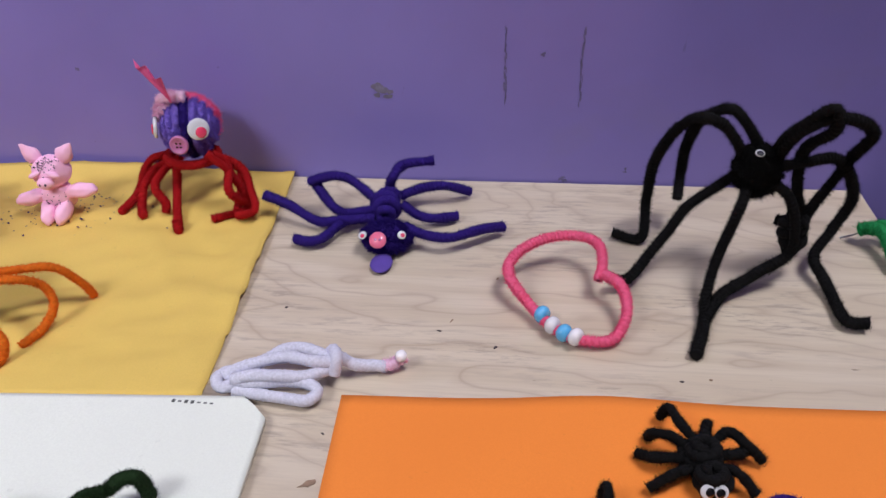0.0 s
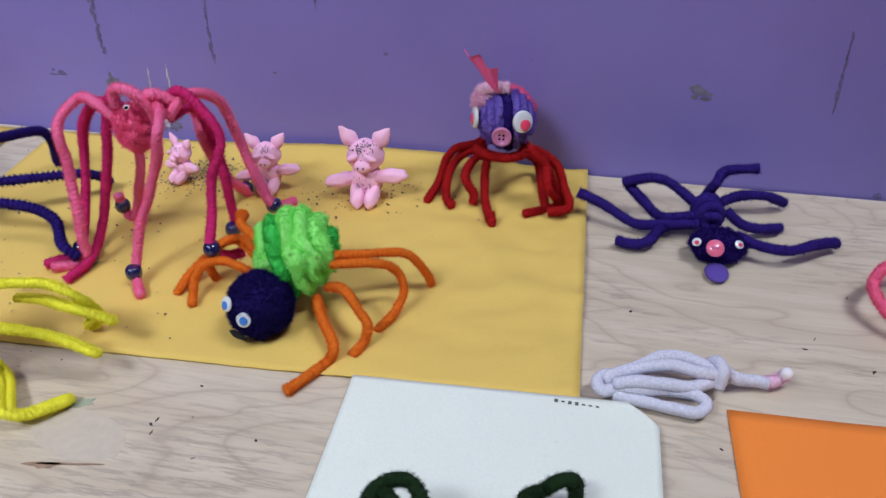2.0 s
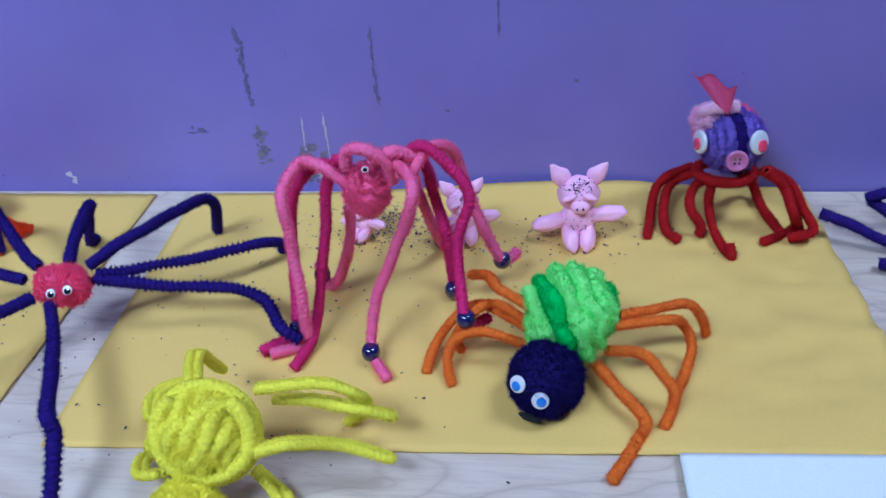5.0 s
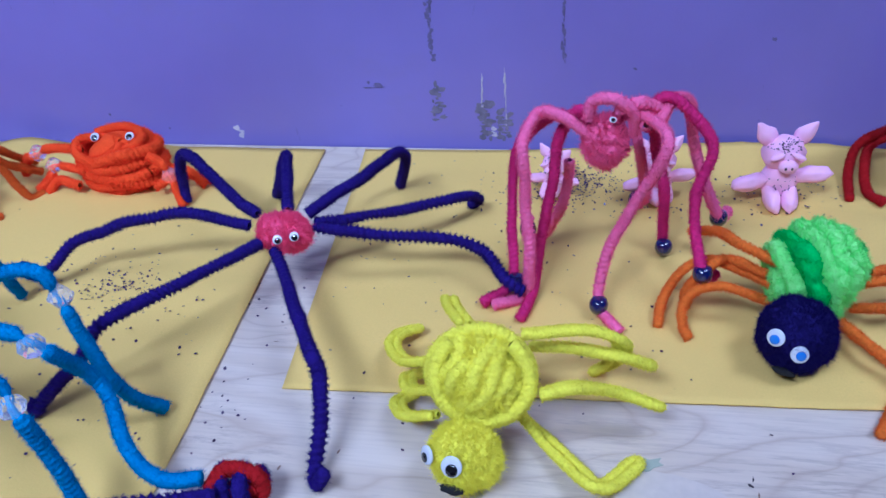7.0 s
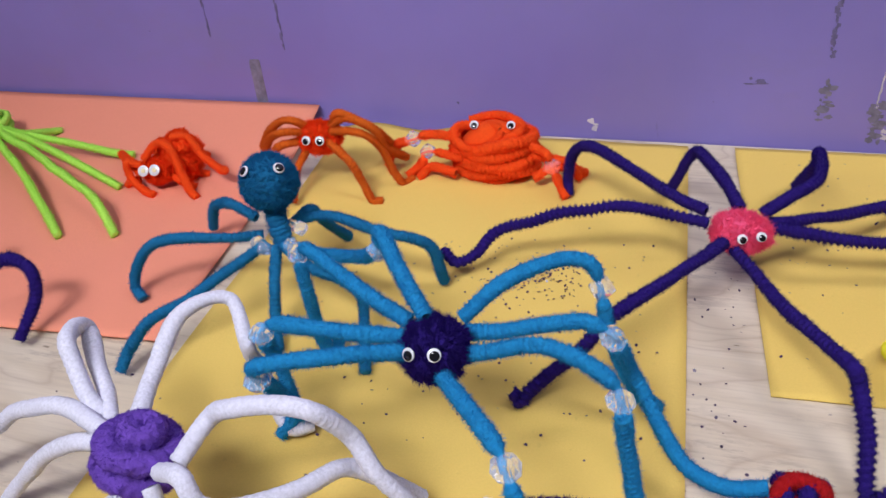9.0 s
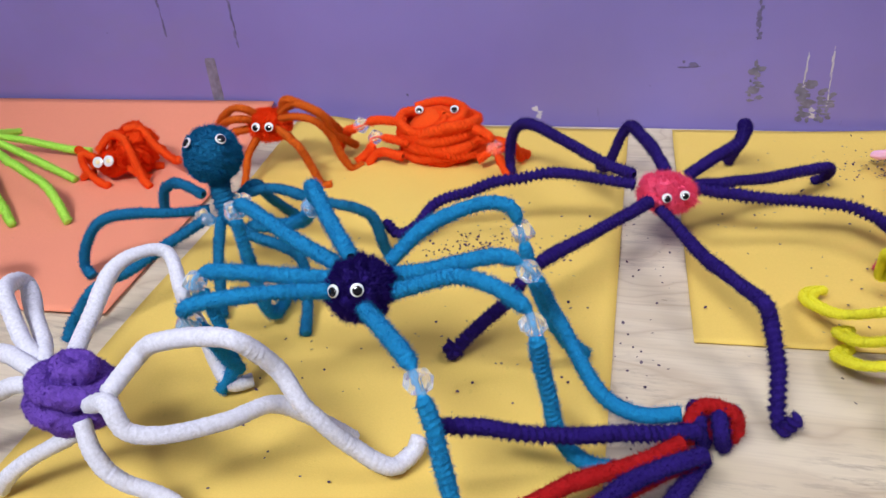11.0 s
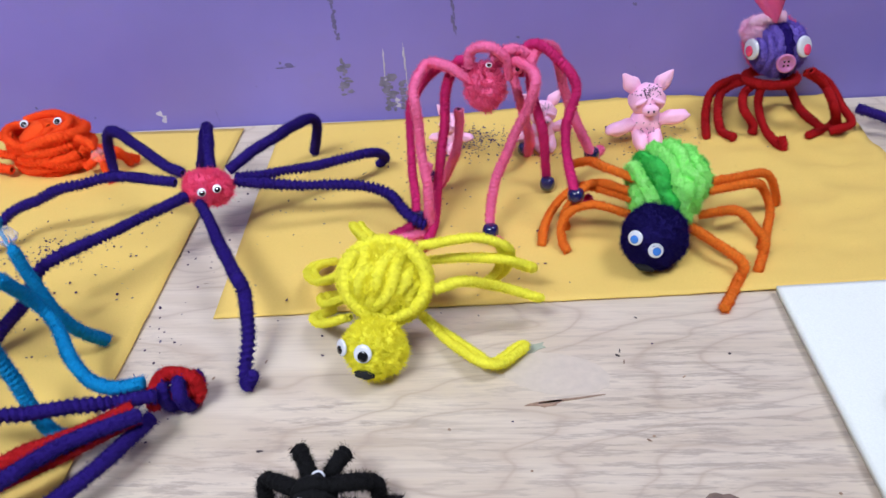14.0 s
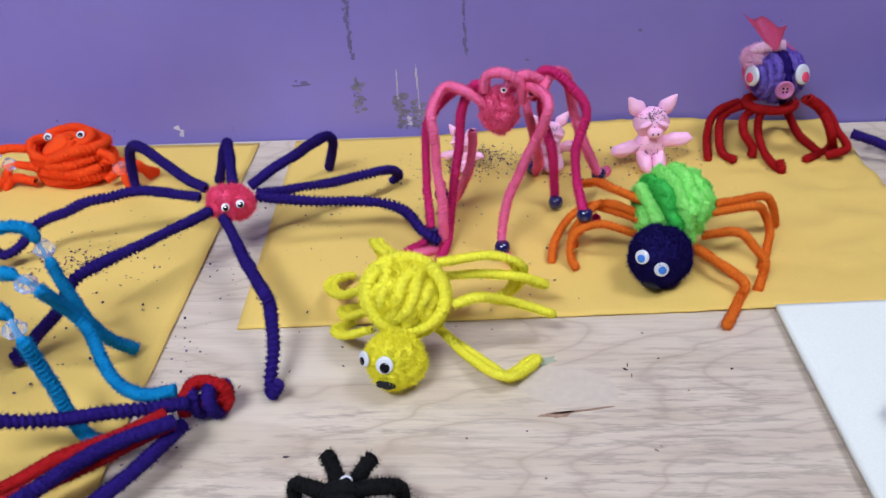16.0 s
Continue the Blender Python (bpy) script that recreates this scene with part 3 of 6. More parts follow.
ragged(-0.2725, 0.016, 0.050, 0.0014, 11, M_GLUE, "glue_drip", 16)
ragged(-0.280, 0.008, 0.014, 0.006, 12, M_GLUE, "glue_drip", 5)
ragged(-0.668, 0.0125, 0.0465, 0.0085, 13, M_BARE, "bare_patch", solid=True)
ragged(-0.441, 0.006, 0.012, 0.006, 14, M_GLUE, "glue_drip", 5)
ragged(-0.350, 0.038, 0.042, 0.010, 15, M_SCUFF, "scuff_mark", 6)
ragged(0.155, 0.0005, 0.0035, 0.004, 16, M_SCUFF, "scuff_mark", 4)
ragged(0.190, 0.0075, 0.0105, 0.003, 17, M_SCUFF, "scuff_mark", 4)
ragged(0.14, 0.078, 0.080, 0.003, 18, M_SCUFF, "scuff_mark", 3)
ragged(0.05, 0.052, 0.060, 0.012, 19, M_BARE, "scuff_mark", 6)
ragged(-0.13, 0.066, 0.068, 0.003, 20, M_SCUFF, "scuff_mark", 3)
ragged(-0.20, 0.050, 0.051, 0.002, 21, M_SCUFF, "scuff_mark", 2)
ragged(-0.17, 0.092, 0.12, 0.0012, 22, M_SCUFF, "scuff_mark", 12)


# ---- marks in the tabletop ----
def table_mark(name, x, y, lx, ly, turn, mat, seed, n=14, z=0.0003, rough=0.3):
    rng = random.Random(seed)
    bm = bmesh.new()
    ca, sa = math.cos(radians(turn)), math.sin(radians(turn))
    up, dn = [], []
    for i in range(n):
        a = 2 * math.pi * i / n
        q = 1 + rng.uniform(-rough, rough)
        px, py = math.copysign(abs(math.cos(a)) ** (1.5 if rough > 0.1 else 1.0), math.cos(a)) * lx * q, math.sin(a) * ly * q
        p = (x + px * ca - py * sa, y + px * sa + py * ca)
        up.append(bm.verts.new((*p, z)))
        dn.append(bm.verts.new((*p, -0.0004)))
    bm.faces.new(up)
    for i in range(n):
        bm.faces.new((dn[i], dn[(i + 1) % n], up[(i + 1) % n], up[i]))
    return part(name, bm, mat, table, smooth=False)


table_mark("wood_patch", -0.1897, -0.0599, 0.0217, 0.012, -14.0, M_PATCH, 21, 44, 0.00012, 0.03)
for k, (s, mat) in enumerate(((1.0, M_KNOT_RIM), (0.78, M_KNOT), (0.62, M_KNOT_HEART), (0.2, M_KNOT_RIM))):
    table_mark("wood_knot", -0.1378, -0.1369, 0.0136 * s, 0.0167 * s, 6, mat, 30 + k, 40, 0.00014 + 0.00008 * k, 0.045)
table_mark("wood_knot", -0.194, -0.077, 0.007, 0.0016, 8, M_KNOT, 1)
table_mark("wood_knot", -0.186, -0.075, 0.012, 0.0006, 10, M_KNOT, 2)
table_mark("wood_knot", 0.055, -0.045, 0.0035, 0.0014, 30, M_KNOT, 3)
rng = random.Random(5)
for x, y in ((-0.164, -0.05), (-0.163, -0.047), (-0.162, -0.054), (-0.14, -0.063), (-0.158, -0.096), (-0.156, -0.094), (0.121, 0.037), (0.095, 0.047), (0.10, 0.055), (-0.02, 0.17), (0.055, -0.02), (0.02, 0.06),
             (-0.30, -0.10), (-0.28, -0.12), (-0.12, -0.05), (-0.23, -0.09), (0.2, 0.02), (0.212, 0.022), (0.12, 0.09), (-0.10, -0.12), (-0.31, -0.05), (-0.33, -0.06), (-0.20, -0.11)):
    table_mark("speck", x, y, rng.uniform(0.0005, 0.0014), rng.uniform(0.0003, 0.0006), rng.uniform(0, 180), M_KNOT if rng.random() < 0.4 else M_SPECK, rng.random(), 7)
table_mark("smear", -0.199, -0.0445, 0.006, 0.003, 20, M_STAIN, 8, z=0.0002)

# ---- papers on the table ----
yellow_a = sheet("yellow_paper", [(-0.342, -0.0205), (0.0005, -0.0055), (-0.0075, 0.1905), (-0.3575, 0.1825)], M_YELLOW, "wrinkled yellow sheet of construction paper on the tabletop", wave=0.0012, crease=0.0032, step=0.004,
                 lift=lambda u, v: 0.006 * max(0.0, v - 0.86) / 0.14 * math.exp(-((u - 0.62) / 0.22) ** 2) + 0.0015 * max(0.0, v - 0.9) / 0.1)
yellow_b = sheet("yellow_paper", [(-0.588, -0.172), (-0.3665, -0.172), (-0.3835, 0.184), (-0.603, 0.178)], M_YELLOW, "yellow sheet of construction paper sprinkled with dark glitter", wave=0.0014, seed=3, crease=0.0006,
                 lift=lambda u, v: 0.010 * max(0.0, v - 0.62) / 0.38 * math.exp(-((u - 0.25) / 0.35) ** 2) * (0.7 + 0.3 * math.sin(u * 19)))
salmon = sheet("salmon_paper", [(-0.955, -0.062), (-0.607, -0.0395), (-0.624, 0.1895), (-0.955, 0.1885)], M_SALMON, "salmon orange sheet of paper, its edge propped on the purple wall", wave=0.001, seed=5, z=0.0015,
               lift=lambda u, v: 0.0125 * (max(0.0, v - 0.66) / 0.34) ** 1.6)
orange = sheet("orange_paper", [(0.066, -0.21), (0.322, -0.206), (0.318, 0.0085), (0.0585, 0.0015)], M_ORANGE, "bright orange sheet of paper on the plywood tabletop", seed=7, lift=lambda u, v: 0.0035 * max(0.0, v - 0.8) / 0.2 * math.exp(-((u - 0.42) / 0.14) ** 2))
board = sheet("white_board", [(-0.086, -0.19), (0.036, -0.19), (0.0312, -0.0052), (-0.0925, -0.0115)], M_BOARD, "white foam board with a clipped corner and pencilled writing", thick=0.003, wave=0.0, z=0.0016, clip=0.0115, step=0.0023)
for k in range(7):
    pen = bmesh.new()
    x = -0.0085 + k * 0.0027
    bmesh.ops.create_cube(pen, size=1)
    for v in pen.verts:
        v.co = (x + v.co.x * 0.0014, -0.0105 - k * 0.0001 + v.co.y * (0.0018 if k in (0, 2, 3) else 0.0008), 0.00478 + v.co.z * 0.0001)
    part("writing", pen, M_INK, board, "grey pencil strokes", smooth=False)


def scatter_glitter():
    """Dark glitter flakes strewn over the yellow papers."""
    rng = np.random.default_rng(8)
    co, tri = [], []
    spots = [(-0.228, 0.148, 0.011, 0.010, 330), (-0.245, 0.14, 0.016, 0.012, 150), (-0.19, 0.125, 0.03, 0.012, 60), (-0.13, 0.14, 0.022, 0.012, 90), (-0.12, 0.135, 0.02, 0.01, 40), (-0.30, 0.09, 0.05, 0.05, 70), (-0.445, 0.04, 0.015, 0.008, 150),
             (-0.43, 0.03, 0.028, 0.016, 60), (-0.42, -0.02, 0.04, 0.05, 45), (-0.48, 0.03, 0.05, 0.05, 60), (-0.50, -0.09, 0.06, 0.06, 40), (-0.365, -0.01, 0.012, 0.05, 50), (-0.24, 0.05, 0.05, 0.04, 60), (-0.66, -0.08, 0.05, 0.03, 16), (-0.30, -0.005, 0.05, 0.02, 30)]
    for x, y, sx, sy, n in spots:
        for px, py in zip(rng.normal(x, sx, n), rng.normal(y, sy, n)):
            if py > 0.183:
                continue
            on_a, on_b = -0.35 < px < -0.002 and py > -0.014, -0.585 < px < -0.385
            z = 0.0034 if py > 0.1 and (on_a or on_b) else (0.0024 if on_a or on_b else 0.0004)
            s, a = rng.uniform(0.0003, 0.00078), rng.uniform(0, 6.28)
            tilt = rng.normal(0, 0.3, 2)
            b = len(co)
            for k in range(6):
                dx, dy = s * math.cos(a + k * 1.047), s * math.sin(a + k * 1.047)
                co.append((px + dx, py + dy, z + dx * tilt[0] + dy * tilt[1]))
            tri += [(b, b + 1, b + 2), (b, b + 2, b + 3), (b, b + 3, b + 4), (b, b + 4, b + 5)]
    ob = part("glitter", raw_mesh("glitter", co, tri), M_GLITTER, None, smooth=False)
    tagged(ob, "dark purple glitter flakes strewn over the yellow papers", "glitter", "", "stuff")


scatter_glitter()


# ---- pipe-cleaner creatures ----
def limbs(parent, mat, legs, r=0.0033, sparse=0.0, name="leg"):
    for pts in legs:
        stem(name, pts, mat, parent, r, sparse)


def beads_at(parent, spots, mat=None, r=0.0041):
    for at, n in spots:
        round_bead("bead", parent, at, mat or M_NAVY_BEAD, r, n, 0.85)


VIEW = (0.15, -0.8, 0.55)


def violet_spider():
    ob = thing("pipe_cleaner_spider", "violet pipe cleaner spider with small pink fuzzy body and googly eyes", "craft spider")
    stem("leg", [(-0.3596, 0.0356, 0.0302), (-0.3392, 0.0008, 0.0279), (-0.32, -0.0343, 0.0329), (-0.3172, -0.0373, 0.0274), (-0.3145, -0.0497, 0.017), (-0.3129, -0.0669, 0.004), (-0.3088, -0.0687, 0.011)], "violet", ob, 0.0034, 0.2)
    stem("leg", [(-0.3635, 0.032, 0.0359), (-0.3869, -0.0074, 0.0396), (-0.4023, -0.0332, 0.0408), (-0.4144, -0.038, 0.0255), (-0.432, -0.0451, 0.0099), (-0.4350, -0.0472, 0.0050), (-0.4372, -0.0462, 0.0072), (-0.4352, -0.0445, 0.0090)], "violet", ob, 0.0033, 0.1)
    stem("leg", [(-0.3712, 0.0396, 0.0391), (-0.4054, 0.0491, 0.0386), (-0.4363, 0.046, 0.0344), (-0.4647, 0.0432, 0.0235), (-0.4736, 0.0354, 0.015), (-0.4829, 0.0301, 0.0122), (-0.4906, 0.0354, 0.0161)], "violet", ob, 0.0033, 0.14)
    stem("leg", [(-0.3721, 0.0514, 0.0373), (-0.3955, 0.0732, 0.038), (-0.4285, 0.1038, 0.0392), (-0.4398, 0.1132, 0.0319), (-0.4439, 0.1175, 0.0159), (-0.4425, 0.1144, 0.004)], "violet", ob, 0.0033)
    stem("leg", [(-0.3572, 0.0552, 0.0387), (-0.3658, 0.0778, 0.0401), (-0.3778, 0.1109, 0.037), (-0.3833, 0.1141, 0.0287), (-0.3895, 0.1179, 0.0096), (-0.3957, 0.13, 0.003)], "violet", ob, 0.0034)
    stem("leg", [(-0.3482, 0.0541, 0.0381), (-0.3276, 0.0701, 0.0469), (-0.3211, 0.1215, 0.0337), (-0.3192, 0.1293, 0.0262), (-0.3261, 0.1397, 0.003)], "violet", ob, 0.0033)
    stem("leg", [(-0.3457, 0.0527, 0.0335), (-0.3134, 0.0772, 0.0254), (-0.2838, 0.0997, 0.0214), (-0.2786, 0.117, 0.0091), (-0.2847, 0.1222, 0.003)], "violet", ob, 0.0033, 0.13)
    stem("leg", [(-0.3452, 0.0491, 0.0331), (-0.3081, 0.0538, 0.0272), (-0.2828, 0.0571, 0.024), (-0.2677, 0.0532, 0.0205), (-0.2571, 0.0405, 0.0155), (-0.2491, 0.0395, 0.0092)], "violet", ob, 0.0034, 0.14)
    fur_ball("body", ob, (-0.357, 0.0445, 0.0335), (0.0135, 0.0103, 0.0094), "pink", 0.0016, 5, (1, 0.2, 0.3), seed=4, lump=0.16)
    googly_eye(ob, (-0.3490, 0.0364, 0.0368), VIEW, 0.0022, (0.1, -0.2))
    googly_eye(ob, (-0.3565, 0.0350, 0.0358), VIEW, 0.0022, (0.1, -0.2))


def rose_spider():
    ob = thing("pipe_cleaner_spider", "tall rose and magenta pipe cleaner spider with navy bead feet", "craft spider")
    stem("leg", [(-0.2204, 0.0597, 0.075), (-0.2352, 0.0623, 0.0832), (-0.244, 0.0647, 0.0837), (-0.2492, 0.0552, 0.0777), (-0.2492, 0.0501, 0.0692), (-0.2483, 0.0493, 0.0478), (-0.2466, 0.0441, 0.0237), (-0.249, 0.0433, 0.006), (-0.2628, 0.0351, 0.005)], "rose", ob, 0.0029)
    stem("leg", [(-0.2262, 0.0712, 0.078), (-0.2387, 0.0704, 0.08), (-0.2514, 0.0734, 0.068), (-0.2561, 0.0742, 0.05), (-0.2562, 0.0664, 0.028), (-0.2549, 0.0505, 0.008), (-0.2669, 0.0368, 0.005)], "magenta", ob, 0.0029)
    stem("leg", [(-0.2236, 0.0635, 0.08), (-0.228, 0.0646, 0.085), (-0.2346, 0.0693, 0.072), (-0.2398, 0.064, 0.042), (-0.2433, 0.0554, 0.018), (-0.2452, 0.0424, 0.006), (-0.2496, 0.0268, 0.004)], "magenta", ob, 0.0029)
    stem("leg", [(-0.231, 0.0826, 0.0525), (-0.2314, 0.0836, 0.0428), (-0.2347, 0.0811, 0.0267), (-0.2436, 0.0871, 0.0074), (-0.2485, 0.0866, 0.0056), (-0.2513, 0.0868, 0.0131), (-0.2507, 0.0836, 0.02)], "rose", ob, 0.0029)
    stem("leg", [(-0.2131, 0.0717, 0.08), (-0.2005, 0.0591, 0.085), (-0.1922, 0.0432, 0.0811), (-0.2021, 0.0469, 0.055), (-0.2128, 0.045, 0.032), (-0.217, 0.037, 0.009), (-0.2075, 0.0226, 0.004)], "rose", ob, 0.0029)
    stem("leg", [(-0.2037, 0.0684, 0.0813), (-0.1928, 0.0662, 0.0905), (-0.1799, 0.0637, 0.0818), (-0.1734, 0.0613, 0.0693), (-0.1784, 0.0572, 0.0536), (-0.1783, 0.0502, 0.0374), (-0.1752, 0.0382, 0.0247), (-0.1718, 0.0463, 0.016), (-0.1677, 0.0537, 0.014)], "magenta", ob, 0.0029)
    stem("leg", [(-0.1968, 0.0583, 0.08), (-0.1902, 0.0693, 0.088), (-0.1814, 0.082, 0.08), (-0.1776, 0.0878, 0.058), (-0.1721, 0.0866, 0.04), (-0.1633, 0.0855, 0.0221), (-0.1583, 0.1004, 0.0179)], "rose", ob, 0.0029)
    stem("leg", [(-0.1988, 0.0659, 0.0773), (-0.1951, 0.0829, 0.075), (-0.1944, 0.0915, 0.055), (-0.1892, 0.0873, 0.035), (-0.1869, 0.0877, 0.0039)], "magenta", ob, 0.0029)
    stem("leg", [(-0.2014, 0.0603, 0.0811), (-0.2034, 0.0959, 0.068), (-0.2005, 0.0943, 0.05), (-0.1957, 0.1042, 0.025), (-0.197, 0.1274, 0.003)], "rose", ob, 0.0029)
    fur_ball("body", ob, (-0.2165, 0.063, 0.0720), (0.0102, 0.0092, 0.0128), "rose", 0.0026, 6, (0.5, -0.3, 0.8), seed=6, lump=0.14)
    stem("crest", [(-0.223, 0.062, 0.082), (-0.222, 0.06, 0.091), (-0.214, 0.058, 0.093), (-0.206, 0.06, 0.086), (-0.205, 0.064, 0.075)], "rose", ob, 0.003)
    stem("crest", [(-0.213, 0.06, 0.086), (-0.204, 0.062, 0.09), (-0.194, 0.066, 0.086)], "rose", ob, 0.003)
    googly_eye(ob, (-0.2140, 0.0560, 0.0850), (0.1, -0.45, 0.9), 0.0015)
    up = (0.1, 0.1, 1)
    beads_at(ob, [((-0.253, 0.048, 0.009), up), ((-0.2475, 0.046, 0.0055), up), ((-0.251, 0.0865, 0.012), up), ((-0.2165, 0.0345, 0.0085), up), ((-0.175, 0.0385, 0.0245), up), ((-0.1635, 0.087, 0.0215), up), ((-0.187, 0.0835, 0.0065), up), ((-0.1985, 0.128, 0.0055), up)])


def green_bug():
    ob = thing("pipe_cleaner_bug", "green wound pipe cleaner bug with navy head and rust orange legs", "craft bug")
    stem("leg", [(-0.1136, 0.0329, 0.032), (-0.0939, 0.0439, 0.0288), (-0.083, 0.05, 0.025), (-0.0766, 0.0559, 0.0125), (-0.0741, 0.0583, 0.003)], "rust", ob, 0.0025)
    stem("leg", [(-0.1146, 0.0318, 0.0273), (-0.0947, 0.0334, 0.0298), (-0.0871, 0.0414, 0.022), (-0.0829, 0.0395, 0.012), (-0.0856, 0.0315, 0.005), (-0.0916, 0.0202, 0.003)], "rust", ob, 0.0025)
    stem("leg", [(-0.1178, 0.0329, 0.0155), (-0.1049, 0.0199, 0.025), (-0.0966, 0.0139, 0.018), (-0.0926, 0.0119, 0.0126), (-0.0936, 0.009, 0.0054), (-0.0973, 0.0014, 0.003)], "rust", ob, 0.0025)
    stem("leg", [(-0.1224, 0.03, 0.0103), (-0.1132, 0.0135, 0.0113), (-0.1043, -0.0005, 0.0082), (-0.106, -0.003, 0.003), (-0.1113, -0.0142, 0.003), (-0.1166, -0.025, 0.003)], "rust", ob, 0.0028)
    stem("leg", [(-0.147, 0.034, 0.034), (-0.161, 0.045, 0.036), (-0.168, 0.060, 0.031), (-0.177, 0.074, 0.022)], "rust", ob, 0.0025)
    stem("leg", [(-0.1498, 0.0341, 0.0276), (-0.1637, 0.048, 0.0254), (-0.1719, 0.0427, 0.0258), (-0.1806, 0.0429, 0.0128), (-0.1794, 0.0445, 0.003)], "rust", ob, 0.0025)
    stem("leg", [(-0.148, 0.034, 0.024), (-0.161, 0.046, 0.023), (-0.172, 0.056, 0.019), (-0.182, 0.053, 0.014), (-0.190, 0.041, 0.008), (-0.192, 0.028, 0.0040)], "rust", ob, 0.0025)
    stem("leg", [(-0.148, 0.034, 0.014), (-0.161, 0.033, 0.020), (-0.169, 0.0345, 0.021), (-0.178, 0.035, 0.018), (-0.182, 0.032, 0.012), (-0.182, 0.027, 0.006), (-0.180, 0.021, 0.0040)], "rust", ob, 0.0025)
    fur_ball("body", ob, (-0.1325, 0.0385, 0.0295), (0.0202, 0.0200, 0.0212), "lime", 0.0044, 7, (0.93, 0.30, 0.22), 0.55, 0.0026, 13, 0.14, 8, second="green", on=(0, 4))
    head = fur_ball("head", ob, (-0.1415, 0.0125, 0.0162), (0.0150, 0.0150, 0.0152), "navy", 0.0010, 4, (0.8, 0.3, 0.5), 0.3, 0.0026, 20, 0.04, 9)
    googly_eye(head, (-0.1430, -0.0012, 0.0180), (0.0, -0.9, 0.35), 0.0034, (0.1, -0.1), M_PUPIL_BLUE, size=0.55)
    googly_eye(head, (-0.1513, 0.0022, 0.0227), (-0.5, -0.75, 0.4), 0.0034, (0.0, -0.2), M_PUPIL_BLUE, size=0.55)
    part("mouth", ellipsoid((-0.1472, -0.0008, 0.0085), (0.0044, 0.0014, 0.0014), 14, 8, Euler((0, radians(14), radians(-15))).to_matrix(), 0.3, 5), M_FELT, head, "black felt strip")


def doubled(parent, mat, pts, r=0.0024, gap=0.0019, name="leg"):
    """A stem folded back on itself: two strands lying side by side."""
    q, s = resample(pts, 0.004)
    t, a, b = frames_along(q)
    side = np.cross(t, [0, 0.5, 0.85])
    side /= np.linalg.norm(side, axis=1)[:, None] + 1e-9
    p = np.vstack([q + side * gap, q[-1:] + t[-1:] * r, (q - side * gap)[::-1]])
    stem(name, p, mat, parent, r, wobble=0.0)


def yellow_bug():
    ob = thing("pipe_cleaner_bug", "yellow coiled pipe cleaner bug with googly eyes beside the yellow paper", "craft bug")
    for pts in ([(-0.2442, -0.0203, 0.0366), (-0.2206, -0.018, 0.0384), (-0.2088, -0.0164, 0.0321), (-0.2102, -0.0061, 0.014), (-0.2163, -0.0034, 0.006)], [(-0.2422, -0.0115, 0.0233), (-0.2258, -0.0133, 0.0254), (-0.2099, -0.019, 0.0279), (-0.1988, -0.014, 0.02)], [(-0.2357, -0.0468, 0.0331), (-0.2255, -0.0442, 0.0349), (-0.2117, -0.0341, 0.0248), (-0.1962, -0.0315, 0.0169)]):
        doubled(ob, "yellow", pts)
    doubled(ob, "yellow", [(-0.2441, -0.0364, 0.0129), (-0.2342, -0.0412, 0.0051), (-0.2174, -0.0616, 0.0082), (-0.2118, -0.059, 0.0054), (-0.203, -0.0471, 0.003)])
    for pts in ([(-0.2638, -0.0257, 0.045), (-0.2707, -0.0111, 0.04), (-0.2736, -0.0015, 0.036), (-0.2722, 0.008, 0.02)], [(-0.2758, -0.0304, 0.03), (-0.2901, -0.0178, 0.018), (-0.2986, -0.0024, 0.012), (-0.2977, 0.0083, 0.009), (-0.2927, 0.0152, 0.006)], [(-0.2735, -0.0396, 0.025), (-0.2842, -0.0313, 0.016), (-0.2891, -0.0187, 0.01), (-0.2856, -0.0115, 0.006)]):
        doubled(ob, "yellow", pts, 0.0021, 0.0016)
    doubled(ob, "yellow", [(-0.2721, -0.0489, 0.022), (-0.2843, -0.0424, 0.014), (-0.2907, -0.0304, 0.008), (-0.287, -0.0224, 0.005)], 0.0021, 0.0016)
    fur_ball("body", ob, (-0.2570, -0.0385, 0.0325), (0.0150, 0.0155, 0.0150), "yellow", 0.0022, 5, (0.95, -0.2, 0.2), 0.9, 0.0034, 18, 0.12, 12)
    way = Vector((0.15, -0.80, 0.58)).normalized()
    sx = way.cross((0, 0, 1)).normalized()
    sy = sx.cross(way)
    mid = Vector((-0.257, -0.0385, 0.0325))
    ex = (sx * 0.82 + sy * 0.57).normalized()
    ey = ex.cross(way)
    for off in (-0.0112, -0.0068, -0.0022, 0.0023, 0.0067, 0.0110):
        rr = math.sqrt(0.0126 ** 2 - (off * 0.95) ** 2)
        stem("coil", [tuple(mid + ex * off + (way * math.cos(a) + ey * math.sin(a)) * rr + ex * 0.0012 * math.sin(3 * a + off * 400)) for a in np.linspace(-1.45, 1.45, 14)], "yellow", ob, 0.0035)
    for out, rad, start, end in ((0.0080, 0.0158, -3.9, 0.9), (0.0015, 0.0172, -0.4, 5.8)):
        c = Vector((-0.257, -0.0370, 0.0315)) + way * out
        stem("rim", [tuple(c + (sx * math.cos(a) * 0.97 + sy * math.sin(a)) * rad * (1 + 0.06 * math.sin(2 * a + 1)) + way * 0.002 * math.sin(a - 0.6)) for a in np.linspace(start, end, 22)], "yellow", ob, 0.0033)
    head = fur_ball("head", ob, (-0.2605, -0.0590, 0.0145), (0.0130, 0.0128, 0.0130), "yellow", 0.0018, 6, (0.5, -0.5, 0.7), 0.8, 0.0028, 18, 0.14, 14)
    googly_eye(head, (-0.2630, -0.0692, 0.0200), (-0.15, -0.85, 0.5), 0.0037, (0.1, -0.25), size=0.58)
